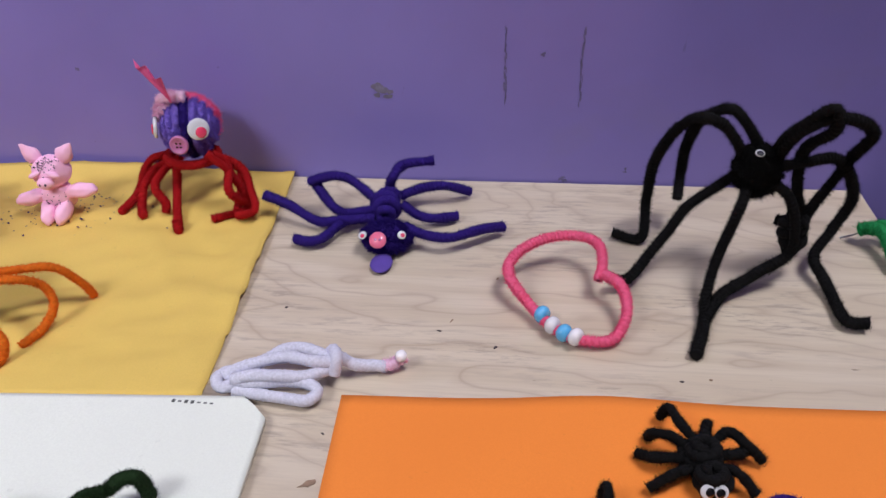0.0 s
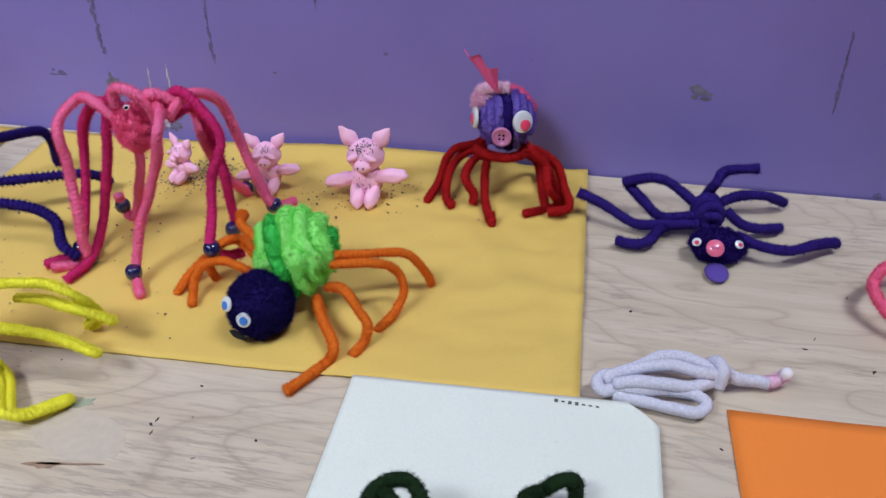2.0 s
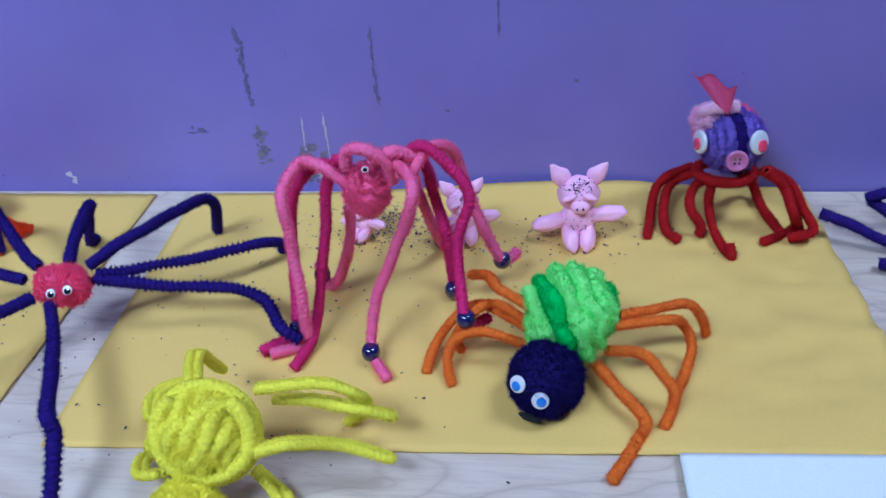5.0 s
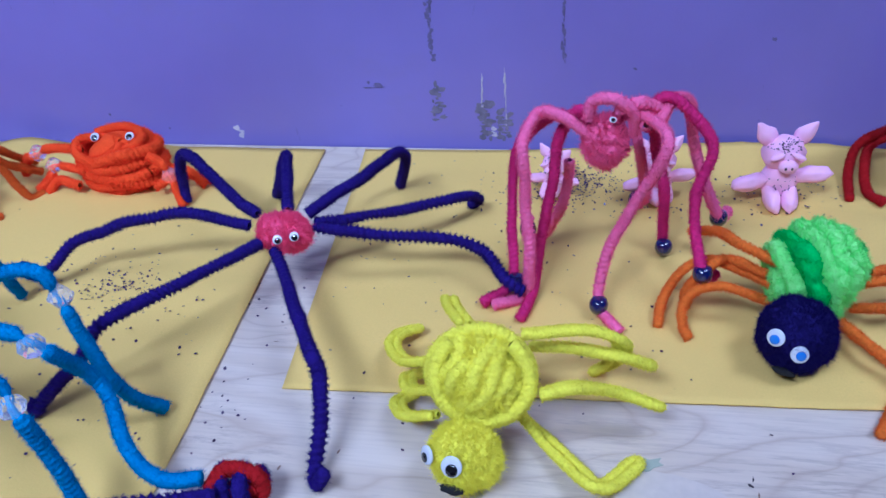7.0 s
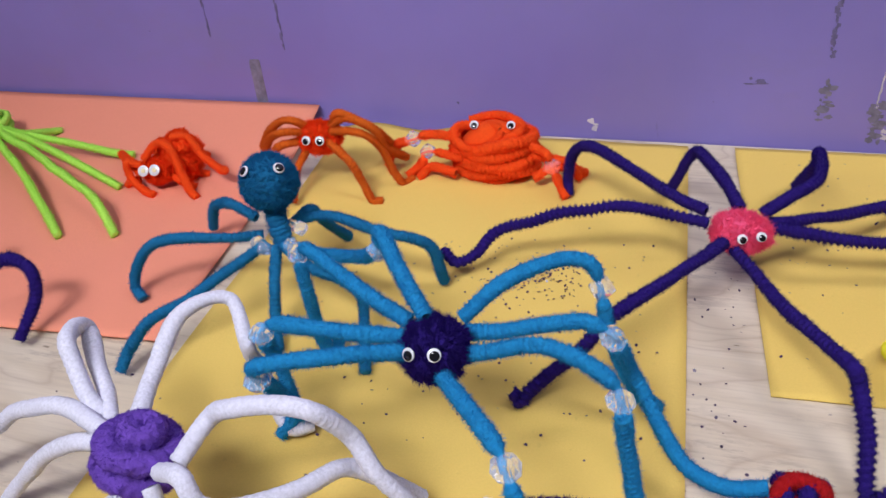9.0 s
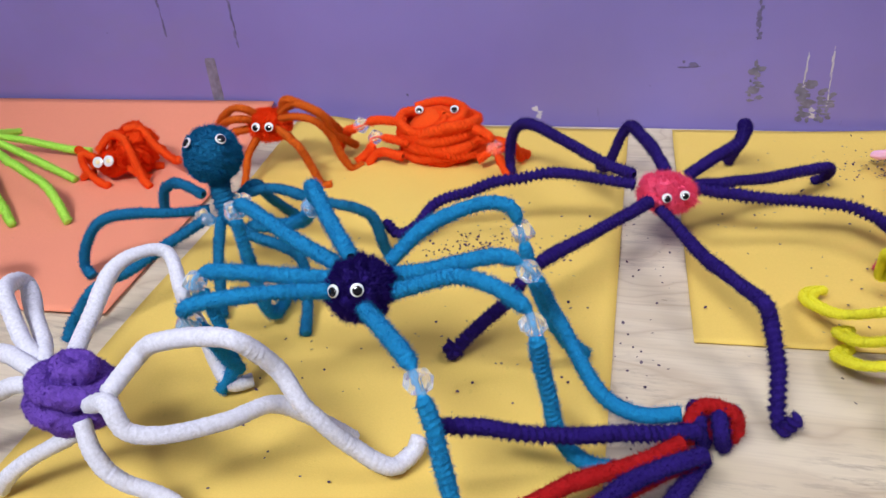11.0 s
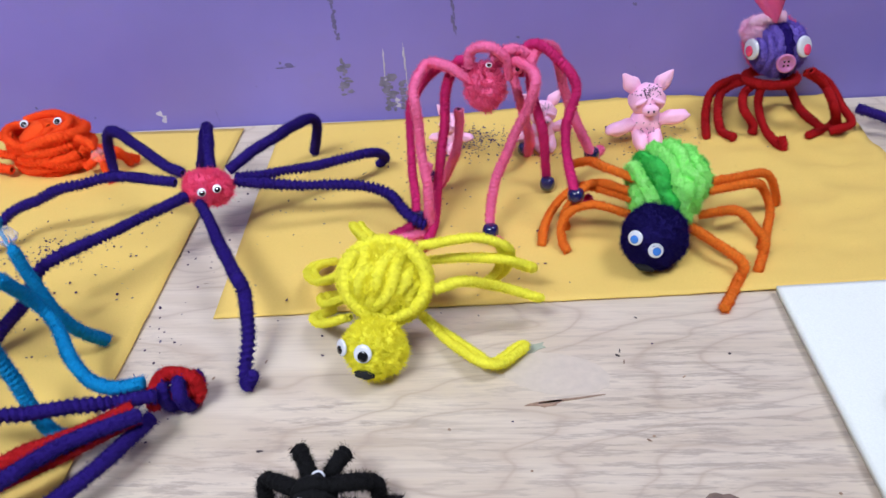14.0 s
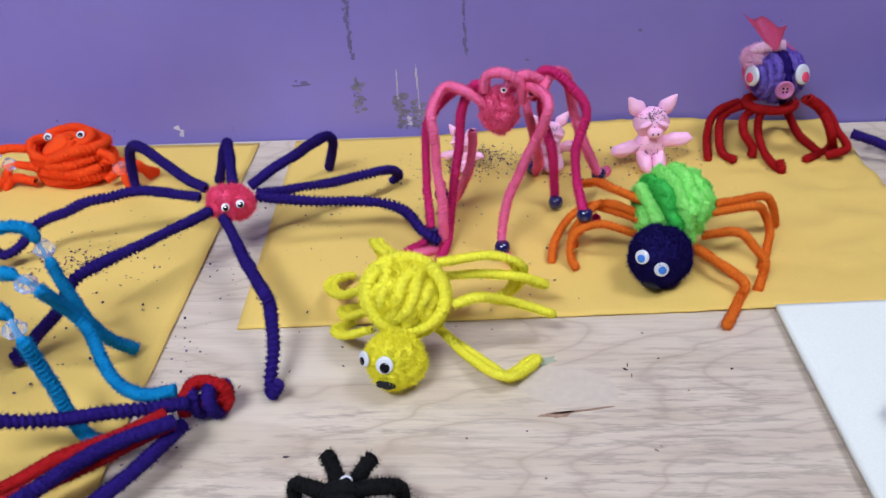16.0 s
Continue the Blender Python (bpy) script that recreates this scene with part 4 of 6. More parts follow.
    googly_eye(head, (-0.2718, -0.0648, 0.0196), (-0.75, -0.6, 0.3), 0.0034, (0.0, -0.25), size=0.5)
    part("mouth", ellipsoid((-0.2632, -0.0720, 0.0118), (0.0040, 0.0016, 0.0018), 14, 8, Euler((0, radians(12), 0)).to_matrix(), 0.3, 3), M_FELT, head, "black felt nose")


def red_octopus():
    ob = thing("pipe_cleaner_octopus", "red pipe cleaner octopus with lilac wound head and pink feather", "craft octopus")
    for pts in ([(-0.0675, 0.1763, 0.0218), (-0.081, 0.1652, 0.0253), (-0.0882, 0.1623, 0.018), (-0.0913, 0.1539, 0.0074), (-0.0935, 0.1341, 0.0050)], [(-0.0657, 0.1684, 0.0242), (-0.0778, 0.1659, 0.0193), (-0.0841, 0.1512, 0.0135), (-0.0841, 0.1408, 0.005), (-0.0793, 0.1312, 0.0050)], [(-0.0637, 0.1549, 0.029), (-0.0707, 0.1506, 0.0238), (-0.0736, 0.1397, 0.0186), (-0.0677, 0.1367, 0.0098), (-0.0685, 0.1354, 0.0050)]):
        stem("leg", pts, "red", ob, 0.0029)
    for pts in ([(-0.0619, 0.1493, 0.031), (-0.0632, 0.1474, 0.0175), (-0.0611, 0.1354, 0.0074), (-0.0552, 0.1194, 0.004), (-0.0563, 0.122, 0.01)], [(-0.0455, 0.1618, 0.0268), (-0.0364, 0.1754, 0.014), (-0.0318, 0.1628, 0.0059), (-0.0277, 0.1397, 0.0050)], [(-0.0404, 0.145, 0.0371), (-0.0307, 0.1444, 0.0306), (-0.0272, 0.1294, 0.0225), (-0.021, 0.142, 0.0055), (-0.0386, 0.1288, 0.0060)]):
        stem("leg", pts, "red", ob, 0.0029)
    stem("leg", [(-0.0375, 0.1449, 0.0384), (-0.0245, 0.1481, 0.0271), (-0.0187, 0.1404, 0.017), (-0.015, 0.1316, 0.0103), (-0.0257, 0.1321, 0.006)], "red", ob, 0.0029)
    stem("leg", [(-0.0392, 0.1399, 0.0406), (-0.0296, 0.1405, 0.03), (-0.0222, 0.141, 0.015), (-0.0181, 0.1413, 0.0055)], "red", ob, 0.0029)
    stem("collar", [(-0.055 + 0.014 * math.cos(a), 0.158 + 0.012 * math.sin(a), 0.030) for a in np.linspace(0, 6.3, 16)], "red", ob, 0.0033)
    head = fur_ball("head", ob, (-0.0535, 0.157, 0.0475), (0.0162, 0.0155, 0.0170), "lilac", 0.0028, 9, (0.97, 0.2, 0.05), 0.12, 0.0022, 18, 0.04, 15, second="indigo", on=(4,))
    fur_ball("back", head, (-0.0550, 0.1655, 0.0478), (0.0166, 0.0125, 0.0166), "rose", 0.0020, 4, (0.3, 0.9, 0.1), 0.3, 0.0026, 14, 0.06, 16)
    fur_ball("cap", head, (-0.0640, 0.163, 0.0560), (0.0105, 0.0105, 0.0085), "palepink", 0.0014, 3, (0.3, 0.2, 0.9), 0.8, 0.0026, 14, 0.12, 17)
    stem("tuft", [(-0.069, 0.160, 0.061), (-0.064, 0.156, 0.0645), (-0.058, 0.155, 0.0660), (-0.052, 0.156, 0.0655)], "palepink", head, 0.0038)
    googly_eye(head, (-0.0690, 0.1510, 0.0500), (-0.93, -0.35, 0.1), 0.0060, (0.0, -0.15), M_PUPIL_PINK, size=0.5)
    googly_eye(head, (-0.0438, 0.1457, 0.0520), (0.6, -0.75, 0.28), 0.0060, (0.1, -0.3), M_PUPIL_PINK, size=0.5)
    n = (0.0, -0.95, 0.1)
    btn = part("button", place(disc_stack([(0.0052, 0), (0.0054, 0.0010), (0.0050, 0.0017), (0.0040, 0.0017), (0.0036, 0.0011), (0.0004, 0.0010)]), (-0.0535, 0.1405, 0.0450), n), M_BUTTON_MAUVE, head, "mauve four-hole button")
    for dx, dz in ((-0.0011, 0.0011), (0.0011, 0.0011), (-0.0011, -0.0011), (0.0011, -0.0011)):
        part("button_hole", place(disc_stack([(0.0006, 0), (0.0006, 0.0002)], 8), (-0.0535 + dx, 0.1391, 0.0452 + dz), n), M_PUPIL, btn)
    feather = bmesh.new()
    rows = []
    for i in range(10):
        f = i / 9
        rows.append([feather.verts.new((-0.0590 - 0.0085 * f + 0.78 * s * (0.0135 * f + 0.0016 * (1 - f)), 0.1525 - 0.003 * f - 0.62 * s * (0.0135 * f + 0.0016 * (1 - f)) + 0.0022 * math.sin(6 * s + 2 * f) * f, 0.0640 + f * (0.0195 - 0.0018 * s + 0.0014 * math.cos(5 * s)))) for s in np.linspace(-1, 1, 13)])
    for r0, r1 in zip(rows, rows[1:]):
        for k in range(12):
            feather.faces.new((r0[k], r0[k + 1], r1[k + 1], r1[k]))
    bmesh.ops.solidify(feather, geom=feather.faces[:], thickness=0.0005)
    part("feather", feather, M_FEATHER, head, "bright pink feather tuft")


def flat_octopus():
    ob = thing("pipe_cleaner_octopus", "violet pipe cleaner octopus lying flat with pink button nose", "craft octopus")
    for pts in ([(0.0572, 0.153, 0.014), (0.0601, 0.1479, 0.024), (0.0655, 0.1559, 0.028), (0.0819, 0.1589, 0.03)], [(0.0639, 0.1505, 0.012), (0.0755, 0.1595, 0.012), (0.0882, 0.1615, 0.012), (0.1021, 0.1687, 0.004)], [(0.0657, 0.1378, 0.014), (0.0749, 0.1364, 0.008), (0.0842, 0.136, 0.006), (0.0966, 0.1424, 0.004)], [(0.0698, 0.1179, 0.012), (0.0806, 0.1133, 0.01), (0.0956, 0.1104, 0.01), (0.1096, 0.1206, 0.01), (0.1212, 0.1305, 0.006)]):
        stem("leg", pts, "indigo", ob, 0.0033)
    for pts in ([(0.05, 0.1396, 0.016), (0.0365, 0.1472, 0.022), (0.027, 0.1482, 0.024), (0.012, 0.1495, 0.02)], [(0.0521, 0.1344, 0.012), (0.0344, 0.1353, 0.008), (0.0251, 0.1373, 0.013), (0.0159, 0.1519, 0.017)], [(0.0529, 0.1288, 0.01), (0.0326, 0.1285, 0.007), (0.0195, 0.1306, 0.006), (0.003, 0.1365, 0.012), (-0.0115, 0.1393, 0.0161)], [(0.0507, 0.132, 0.008), (0.0356, 0.1287, 0.007), (0.0278, 0.1138, 0.006), (0.0208, 0.1106, 0.005), (0.0112, 0.1149, 0.004)]):
        stem("leg", pts, "indigo", ob, 0.0033)
    wound_ball("body", ob, (0.0575, 0.1375, 0.012), (0.008, 0.012, 0.008), "indigo", 4, 0.0032, "y", seed=21, jitter=0.1)
    head = fur_ball("head", ob, (0.0610, 0.1125, 0.0085), (0.0145, 0.0110, 0.0082), "indigo", 0.0016, 3, (0.2, 0.9, 0.3), seed=22)
    btn = part("button", place(disc_stack([(0.0042, 0), (0.0044, 0.0009), (0.0041, 0.0015), (0.0004, 0.0014)]), (0.0585, 0.1022, 0.0125), (0, -0.7, 0.7)), M_BUTTON_PINK, head, "round pink button")
    for dx in (-0.0011, 0.0011):
        part("button_hole", place(disc_stack([(0.0007, 0), (0.0007, 0.0002)], 8), (0.0585 + dx, 0.1012, 0.0137), (0, -0.7, 0.7)), M_BUTTON_MAUVE, btn)
    googly_eye(head, (0.0500, 0.1060, 0.0128), (-0.3, -0.5, 0.8), 0.0023, (0.2, -0.2), M_PUPIL_PINK, size=0.5)
    googly_eye(head, (0.0700, 0.1068, 0.0132), (0.3, -0.5, 0.8), 0.0023, (0.1, -0.2), M_PUPIL_PINK, size=0.5)
    part("tongue", ellipsoid((0.0605, 0.0965, 0.0025), (0.0058, 0.0085, 0.0018)), M_FOAM, head, "violet foam oval")


def bracelet():
    ob = thing("pipe_cleaner_bracelet", "coral pink pipe cleaner bracelet with blue and white beads", "bracelet")
    band = [(0.168, 0.074, 0.012), (0.170, 0.082, 0.016), (0.169, 0.094, 0.018), (0.164, 0.102, 0.018), (0.156, 0.104, 0.018), (0.144, 0.100, 0.018), (0.133, 0.092, 0.018), (0.1255, 0.082, 0.016), (0.125, 0.074, 0.014),
            (0.130, 0.066, 0.010), (0.138, 0.057, 0.006), (0.147, 0.046, 0.005), (0.155, 0.040, 0.0045), (0.164, 0.0385, 0.004), (0.172, 0.0405, 0.005), (0.1775, 0.048, 0.009), (0.179, 0.058, 0.013), (0.177, 0.068, 0.0155), (0.171, 0.075, 0.0155)]
    stem("band", band, "coral", ob, 0.0031, wobble=0.0006)
    for k, at in enumerate([(0.1415, 0.0535, 0.007), (0.146, 0.0465, 0.0065), (0.151, 0.042, 0.006), (0.1562, 0.0395, 0.006)]):
        round_bead("bead", ob, at, M_WHITE_BEAD if k % 2 else M_BLUE_BEAD, 0.0042, (0.75, -0.65, -0.05), 0.62)


def white_squid():
    ob = thing("pipe_cleaner_squid", "white folded pipe cleaner squid with pale pink tip", "craft squid")
    for pts in ([(0.055, 0.015, 0.008), (0.046, 0.0155, 0.012), (0.038, 0.0175, 0.012), (0.031, 0.018, 0.010), (0.024, 0.014, 0.008), (0.011, 0.006, 0.006)],
                [(0.055, 0.011, 0.010), (0.045, 0.008, 0.013), (0.035, 0.0095, 0.013), (0.024, 0.008, 0.011), (0.014, 0.005, 0.009), (0.009, 0.002, 0.007)],
                [(0.055, 0.011, 0.007), (0.044, 0.003, 0.009), (0.033, 0.0005, 0.011), (0.022, 0.0, 0.011), (0.013, -0.001, 0.009)],
                [(0.012, 0.000, 0.006), (0.025, -0.0005, 0.0075), (0.036, 0.001, 0.007), (0.046, 0.000, 0.0065), (0.0495, -0.0025, 0.0055), (0.046, -0.006, 0.0045), (0.038, -0.005, 0.004), (0.025, -0.0035, 0.004), (0.014, -0.002, 0.004)],
                [(0.030, 0.006, 0.006), (0.020, 0.004, 0.007), (0.012, 0.003, 0.006)]):
        stem("arm", pts, "white", ob, 0.0029)
    stem("fold", [(0.015, 0.005, 0.006), (0.0095, 0.005, 0.0075), (0.0065, 0.0005, 0.0075), (0.0095, -0.003, 0.006), (0.015, 0.000, 0.005)], "white", ob, 0.0029)
    stem("knot", [(0.050, 0.019, 0.005), (0.0535, 0.016, 0.0125), (0.0555, 0.011, 0.0125), (0.0545, 0.0075, 0.006)], "white", ob, 0.0030)
    stem("tail", [(0.050, 0.013, 0.010), (0.056, 0.0135, 0.010), (0.0615, 0.0135, 0.007), (0.070, 0.0165, 0.005), (0.076, 0.0165, 0.0045)], "white", ob, 0.0030)
    stem("tip", [(0.074, 0.0165, 0.0045), (0.079, 0.0180, 0.005), (0.083, 0.0210, 0.006)], "palepink", ob, 0.0032, label="pale pink tip")
    round_bead("bead", ob, (0.0815, 0.0185, 0.0088), M_WHITE_BEAD, 0.0026, (0.3, -0.4, 0.8), 0.9)


def big_black_spider():
    ob = thing("pipe_cleaner_spider", "large black pipe cleaner spider with tall bent legs", "craft spider")
    for pts in ([(0.2328, 0.104, 0.06), (0.22, 0.1001, 0.08), (0.2105, 0.0995, 0.085), (0.2046, 0.1209, 0.07), (0.1973, 0.1342, 0.045), (0.196, 0.1405, 0.02), (0.1939, 0.1266, 0.004), (0.1796, 0.1302, 0.004)], [(0.2406, 0.1088, 0.065), (0.2298, 0.1065, 0.08), (0.2225, 0.1086, 0.085), (0.2142, 0.1199, 0.075), (0.2134, 0.1441, 0.05), (0.2139, 0.148, 0.03), (0.2124, 0.1384, 0.02)], [(0.2345, 0.108, 0.055), (0.2203, 0.1062, 0.045), (0.2055, 0.101, 0.032), (0.1933, 0.094, 0.015), (0.1826, 0.0847, 0.006), (0.1725, 0.0808, 0.01)]):
        stem("leg", pts, "black", ob, 0.0031)
    for pts in ([(0.2335, 0.0969, 0.055), (0.2297, 0.0883, 0.045), (0.2232, 0.0832, 0.025), (0.2175, 0.0727, 0.008), (0.2138, 0.0544, 0.004), (0.207, 0.0338, 0.003)], [(0.2398, 0.0973, 0.055), (0.2512, 0.0936, 0.05), (0.2562, 0.0913, 0.035), (0.2564, 0.0903, 0.02), (0.2424, 0.0846, 0.012), (0.2249, 0.0759, 0.006), (0.2141, 0.0564, 0.004)], [(0.245, 0.1074, 0.06), (0.2468, 0.0955, 0.08), (0.2588, 0.0873, 0.095), (0.2626, 0.0885, 0.085), (0.2559, 0.0995, 0.07), (0.257, 0.1019, 0.05), (0.2645, 0.1031, 0.028), (0.2615, 0.0985, 0.018)]):
        stem("leg", pts, "black", ob, 0.0031)
    stem("leg", [(0.2418, 0.0989, 0.06), (0.2604, 0.0985, 0.065), (0.2769, 0.109, 0.06), (0.2881, 0.1133, 0.04), (0.2818, 0.1118, 0.02), (0.2731, 0.1013, 0.01), (0.2775, 0.0797, 0.004), (0.2781, 0.0606, 0.004), (0.2874, 0.0592, 0.004)], "black", ob, 0.0031)
    stem("leg", [(0.2456, 0.1046, 0.06), (0.2485, 0.0928, 0.08), (0.2639, 0.089, 0.09), (0.2817, 0.0971, 0.08), (0.2816, 0.1121, 0.06), (0.2715, 0.1096, 0.04), (0.2613, 0.1022, 0.03), (0.2519, 0.1069, 0.03)], "black", ob, 0.0031)
    fur_ball("body", ob, (0.2375, 0.101, 0.0585), (0.0120, 0.0110, 0.0130), "black", 0.002, 4, (0.5, 0.2, 0.8), seed=31, lump=0.2)
    wound_ball("tail", ob, (0.2595, 0.101, 0.026), (0.007, 0.006, 0.011), "black", 4, 0.0032, "z", seed=32, jitter=0.12)
    googly_eye(ob, (0.2355, 0.0955, 0.0695), (0, -0.35, 0.93), 0.0021, size=0.75)


def small_black_spider():
    ob = thing("pipe_cleaner_spider", "small black pipe cleaner spider with googly eyes on orange paper", "craft spider")
    for pts in ([(0.1982, -0.0236, 0.008), (0.1925, -0.0165, 0.012), (0.1891, -0.0103, 0.013), (0.1861, -0.0075, 0.005)], [(0.1957, -0.0266, 0.008), (0.1885, -0.0231, 0.012), (0.1829, -0.0204, 0.01), (0.1809, -0.0168, 0.004)], [(0.1952, -0.0299, 0.008), (0.1838, -0.0311, 0.009), (0.1764, -0.0251, 0.004)], [(0.1948, -0.0333, 0.007), (0.1848, -0.0394, 0.008), (0.178, -0.0423, 0.004)]):
        stem("leg", pts, "black", ob, 0.0024)
    for pts in ([(0.2, -0.0249, 0.008), (0.2009, -0.0207, 0.011), (0.2038, -0.0111, 0.008)], [(0.2023, -0.0233, 0.008), (0.2092, -0.0206, 0.013), (0.215, -0.0243, 0.01), (0.2222, -0.0259, 0.004)], [(0.2015, -0.0284, 0.008), (0.2101, -0.0288, 0.01), (0.217, -0.0232, 0.006)], [(0.2017, -0.0329, 0.008), (0.2087, -0.0361, 0.01), (0.2168, -0.0412, 0.004)]):
        stem("leg", pts, "black", ob, 0.0024)
    wound_ball("body", ob, (0.1985, -0.0285, 0.0085), (0.0075, 0.0075, 0.0070), "black", 4, 0.0028, "z", seed=33, jitter=0.1)
    wound_ball("head", ob, (0.2005, -0.0390, 0.0080), (0.0068, 0.0060, 0.0062), "black", 3, 0.0028, "z", seed=34)
    googly_eye(ob, (0.1978, -0.0452, 0.0085), VIEW, 0.0026, (0.3, -0.1))
    googly_eye(ob, (0.2028, -0.0447, 0.0080), VIEW, 0.0026, (-0.2, -0.1))


def hidden_pieces():
    ob = thing("pipe_cleaner_spider", "black pipe cleaner spider low on the orange paper", "craft spider")
    for dx, dy in ((-0.02, -0.02), (-0.006, -0.028), (0.014, -0.03), (0.02, -0.016)):
        stem("leg", [(0.162, -0.066, 0.008), (0.162 + dx * 0.6, -0.066 + dy * 0.6, 0.013), (0.162 + dx, -0.066 + dy, 0.0035)], "black", ob, 0.0024)
    stem("leg", [(0.162, -0.066, 0.008), (0.162, -0.056, 0.012), (0.1622, -0.0495, 0.0125), (0.1625, -0.047, 0.004)], "black", ob, 0.0024)
    wound_ball("body", ob, (0.162, -0.068, 0.0085), (0.0075, 0.0075, 0.007), "black", 4, 0.0028, "z", seed=35)
    ob = thing("pipe_cleaner_ring", "purple pipe cleaner ring lying on the orange paper", "craft ring")
    stem("ring", [(0.2255 + 0.0075 * math.cos(a), -0.0505 + 0.0065 * math.sin(a), 0.0045) for a in np.linspace(0, 6.28, 20)], "indigo", ob, 0.003)
    ob = thing("pipe_cleaner_flower", "emerald green pipe cleaner piece with a bare wire end", "craft piece")
    stem("stem", [(0.3045, 0.1335, 0.008), (0.3085, 0.131, 0.0115), (0.3125, 0.1255, 0.0125), (0.3145, 0.116, 0.009), (0.314, 0.104, 0.0045)], "emerald", ob, 0.004)
    stem("stem", [(0.3085, 0.131, 0.009), (0.316, 0.133, 0.011), (0.320, 0.130, 0.006)], "emerald", ob, 0.004)
    wire, tri = tube([(0.298, 0.137, 0.0008), (0.303, 0.135, 0.004), (0.307, 0.132, 0.009)], 0.0005)
    part("wire", raw_mesh("wire", wire, tri), M_WIRE, ob, "bare grey wire end")


def tube(pts, r, sides=8):
    q, s = resample(pts, 0.001)
    t, a, b = frames_along(q)
    th = np.arange(sides) * 2 * np.pi / sides
    co = (q[:, None, :] + r * (np.cos(th)[None, :, None] * a[:, None, :] + np.sin(th)[None, :, None] * b[:, None, :])).reshape(-1, 3)
    tri = []
    for i in range(len(q) - 1):
        for j in range(sides):
            v0, v1 = i * sides + j, i * sides + (j + 1) % sides
            tri += [(v0, v1, v1 + sides), (v0, v1 + sides, v0 + sides)]
    for base in (0, (len(q) - 1) * sides):
        tri += [(base, base + k, base + k + 1) for k in range(1, sides - 1)]
    return co, tri


def green_spider():
    ob = thing("pipe_cleaner_spider", "dark green pipe cleaner spider standing on the white board", "craft spider")
    hub = (-0.022, -0.108, 0.024)
    stem("leg", [(-0.0681, -0.0846, 0.006), (-0.0647, -0.0842, 0.018), (-0.0602, -0.0844, 0.026), (-0.0533, -0.0914, 0.028), (-0.0465, -0.0994, 0.026), (-0.0416, -0.1056, 0.024)] + [hub], "forest", ob, 0.0031)
    stem("leg", [(-0.065, -0.082, 0.0065)] + [(-0.0618, -0.0864, 0.026), (-0.0565, -0.0831, 0.03), (-0.0495, -0.0843, 0.032), (-0.0441, -0.0912, 0.03), (-0.0392, -0.0977, 0.028)] + [hub], "forest", ob, 0.0031)
    stem("leg", [(-0.0728, -0.1237, 0.006), (-0.07, -0.1183, 0.016), (-0.0651, -0.1168, 0.022), (-0.0573, -0.119, 0.024), (-0.048, -0.121, 0.024)] + [hub], "forest", ob, 0.0031)
    stem("leg", [hub] + [(-0.014, -0.0742, 0.02), (-0.0087, -0.0664, 0.016), (-0.0035, -0.0645, 0.02), (0.0015, -0.0625, 0.019), (0.0024, -0.0609, 0.007)], "forest", ob, 0.0031)
    stem("leg", [hub, (-0.03, -0.135, 0.024), (-0.045, -0.15, 0.018), (-0.05, -0.16, 0.0062)], "forest", ob, 0.0031)
    stem("leg", [hub, (-0.005, -0.13, 0.024), (0.008, -0.14, 0.018), (0.014, -0.15, 0.0062)], "forest", ob, 0.0031)
    stem("leg", [hub, (0.0, -0.1, 0.022), (0.012, -0.094, 0.017), (0.018, -0.09, 0.0062)], "forest", ob, 0.0031)
    wound_ball("body", ob, (-0.022, -0.110, 0.024), (0.010, 0.010, 0.009), "forest", 4, 0.0031, "z", seed=36)


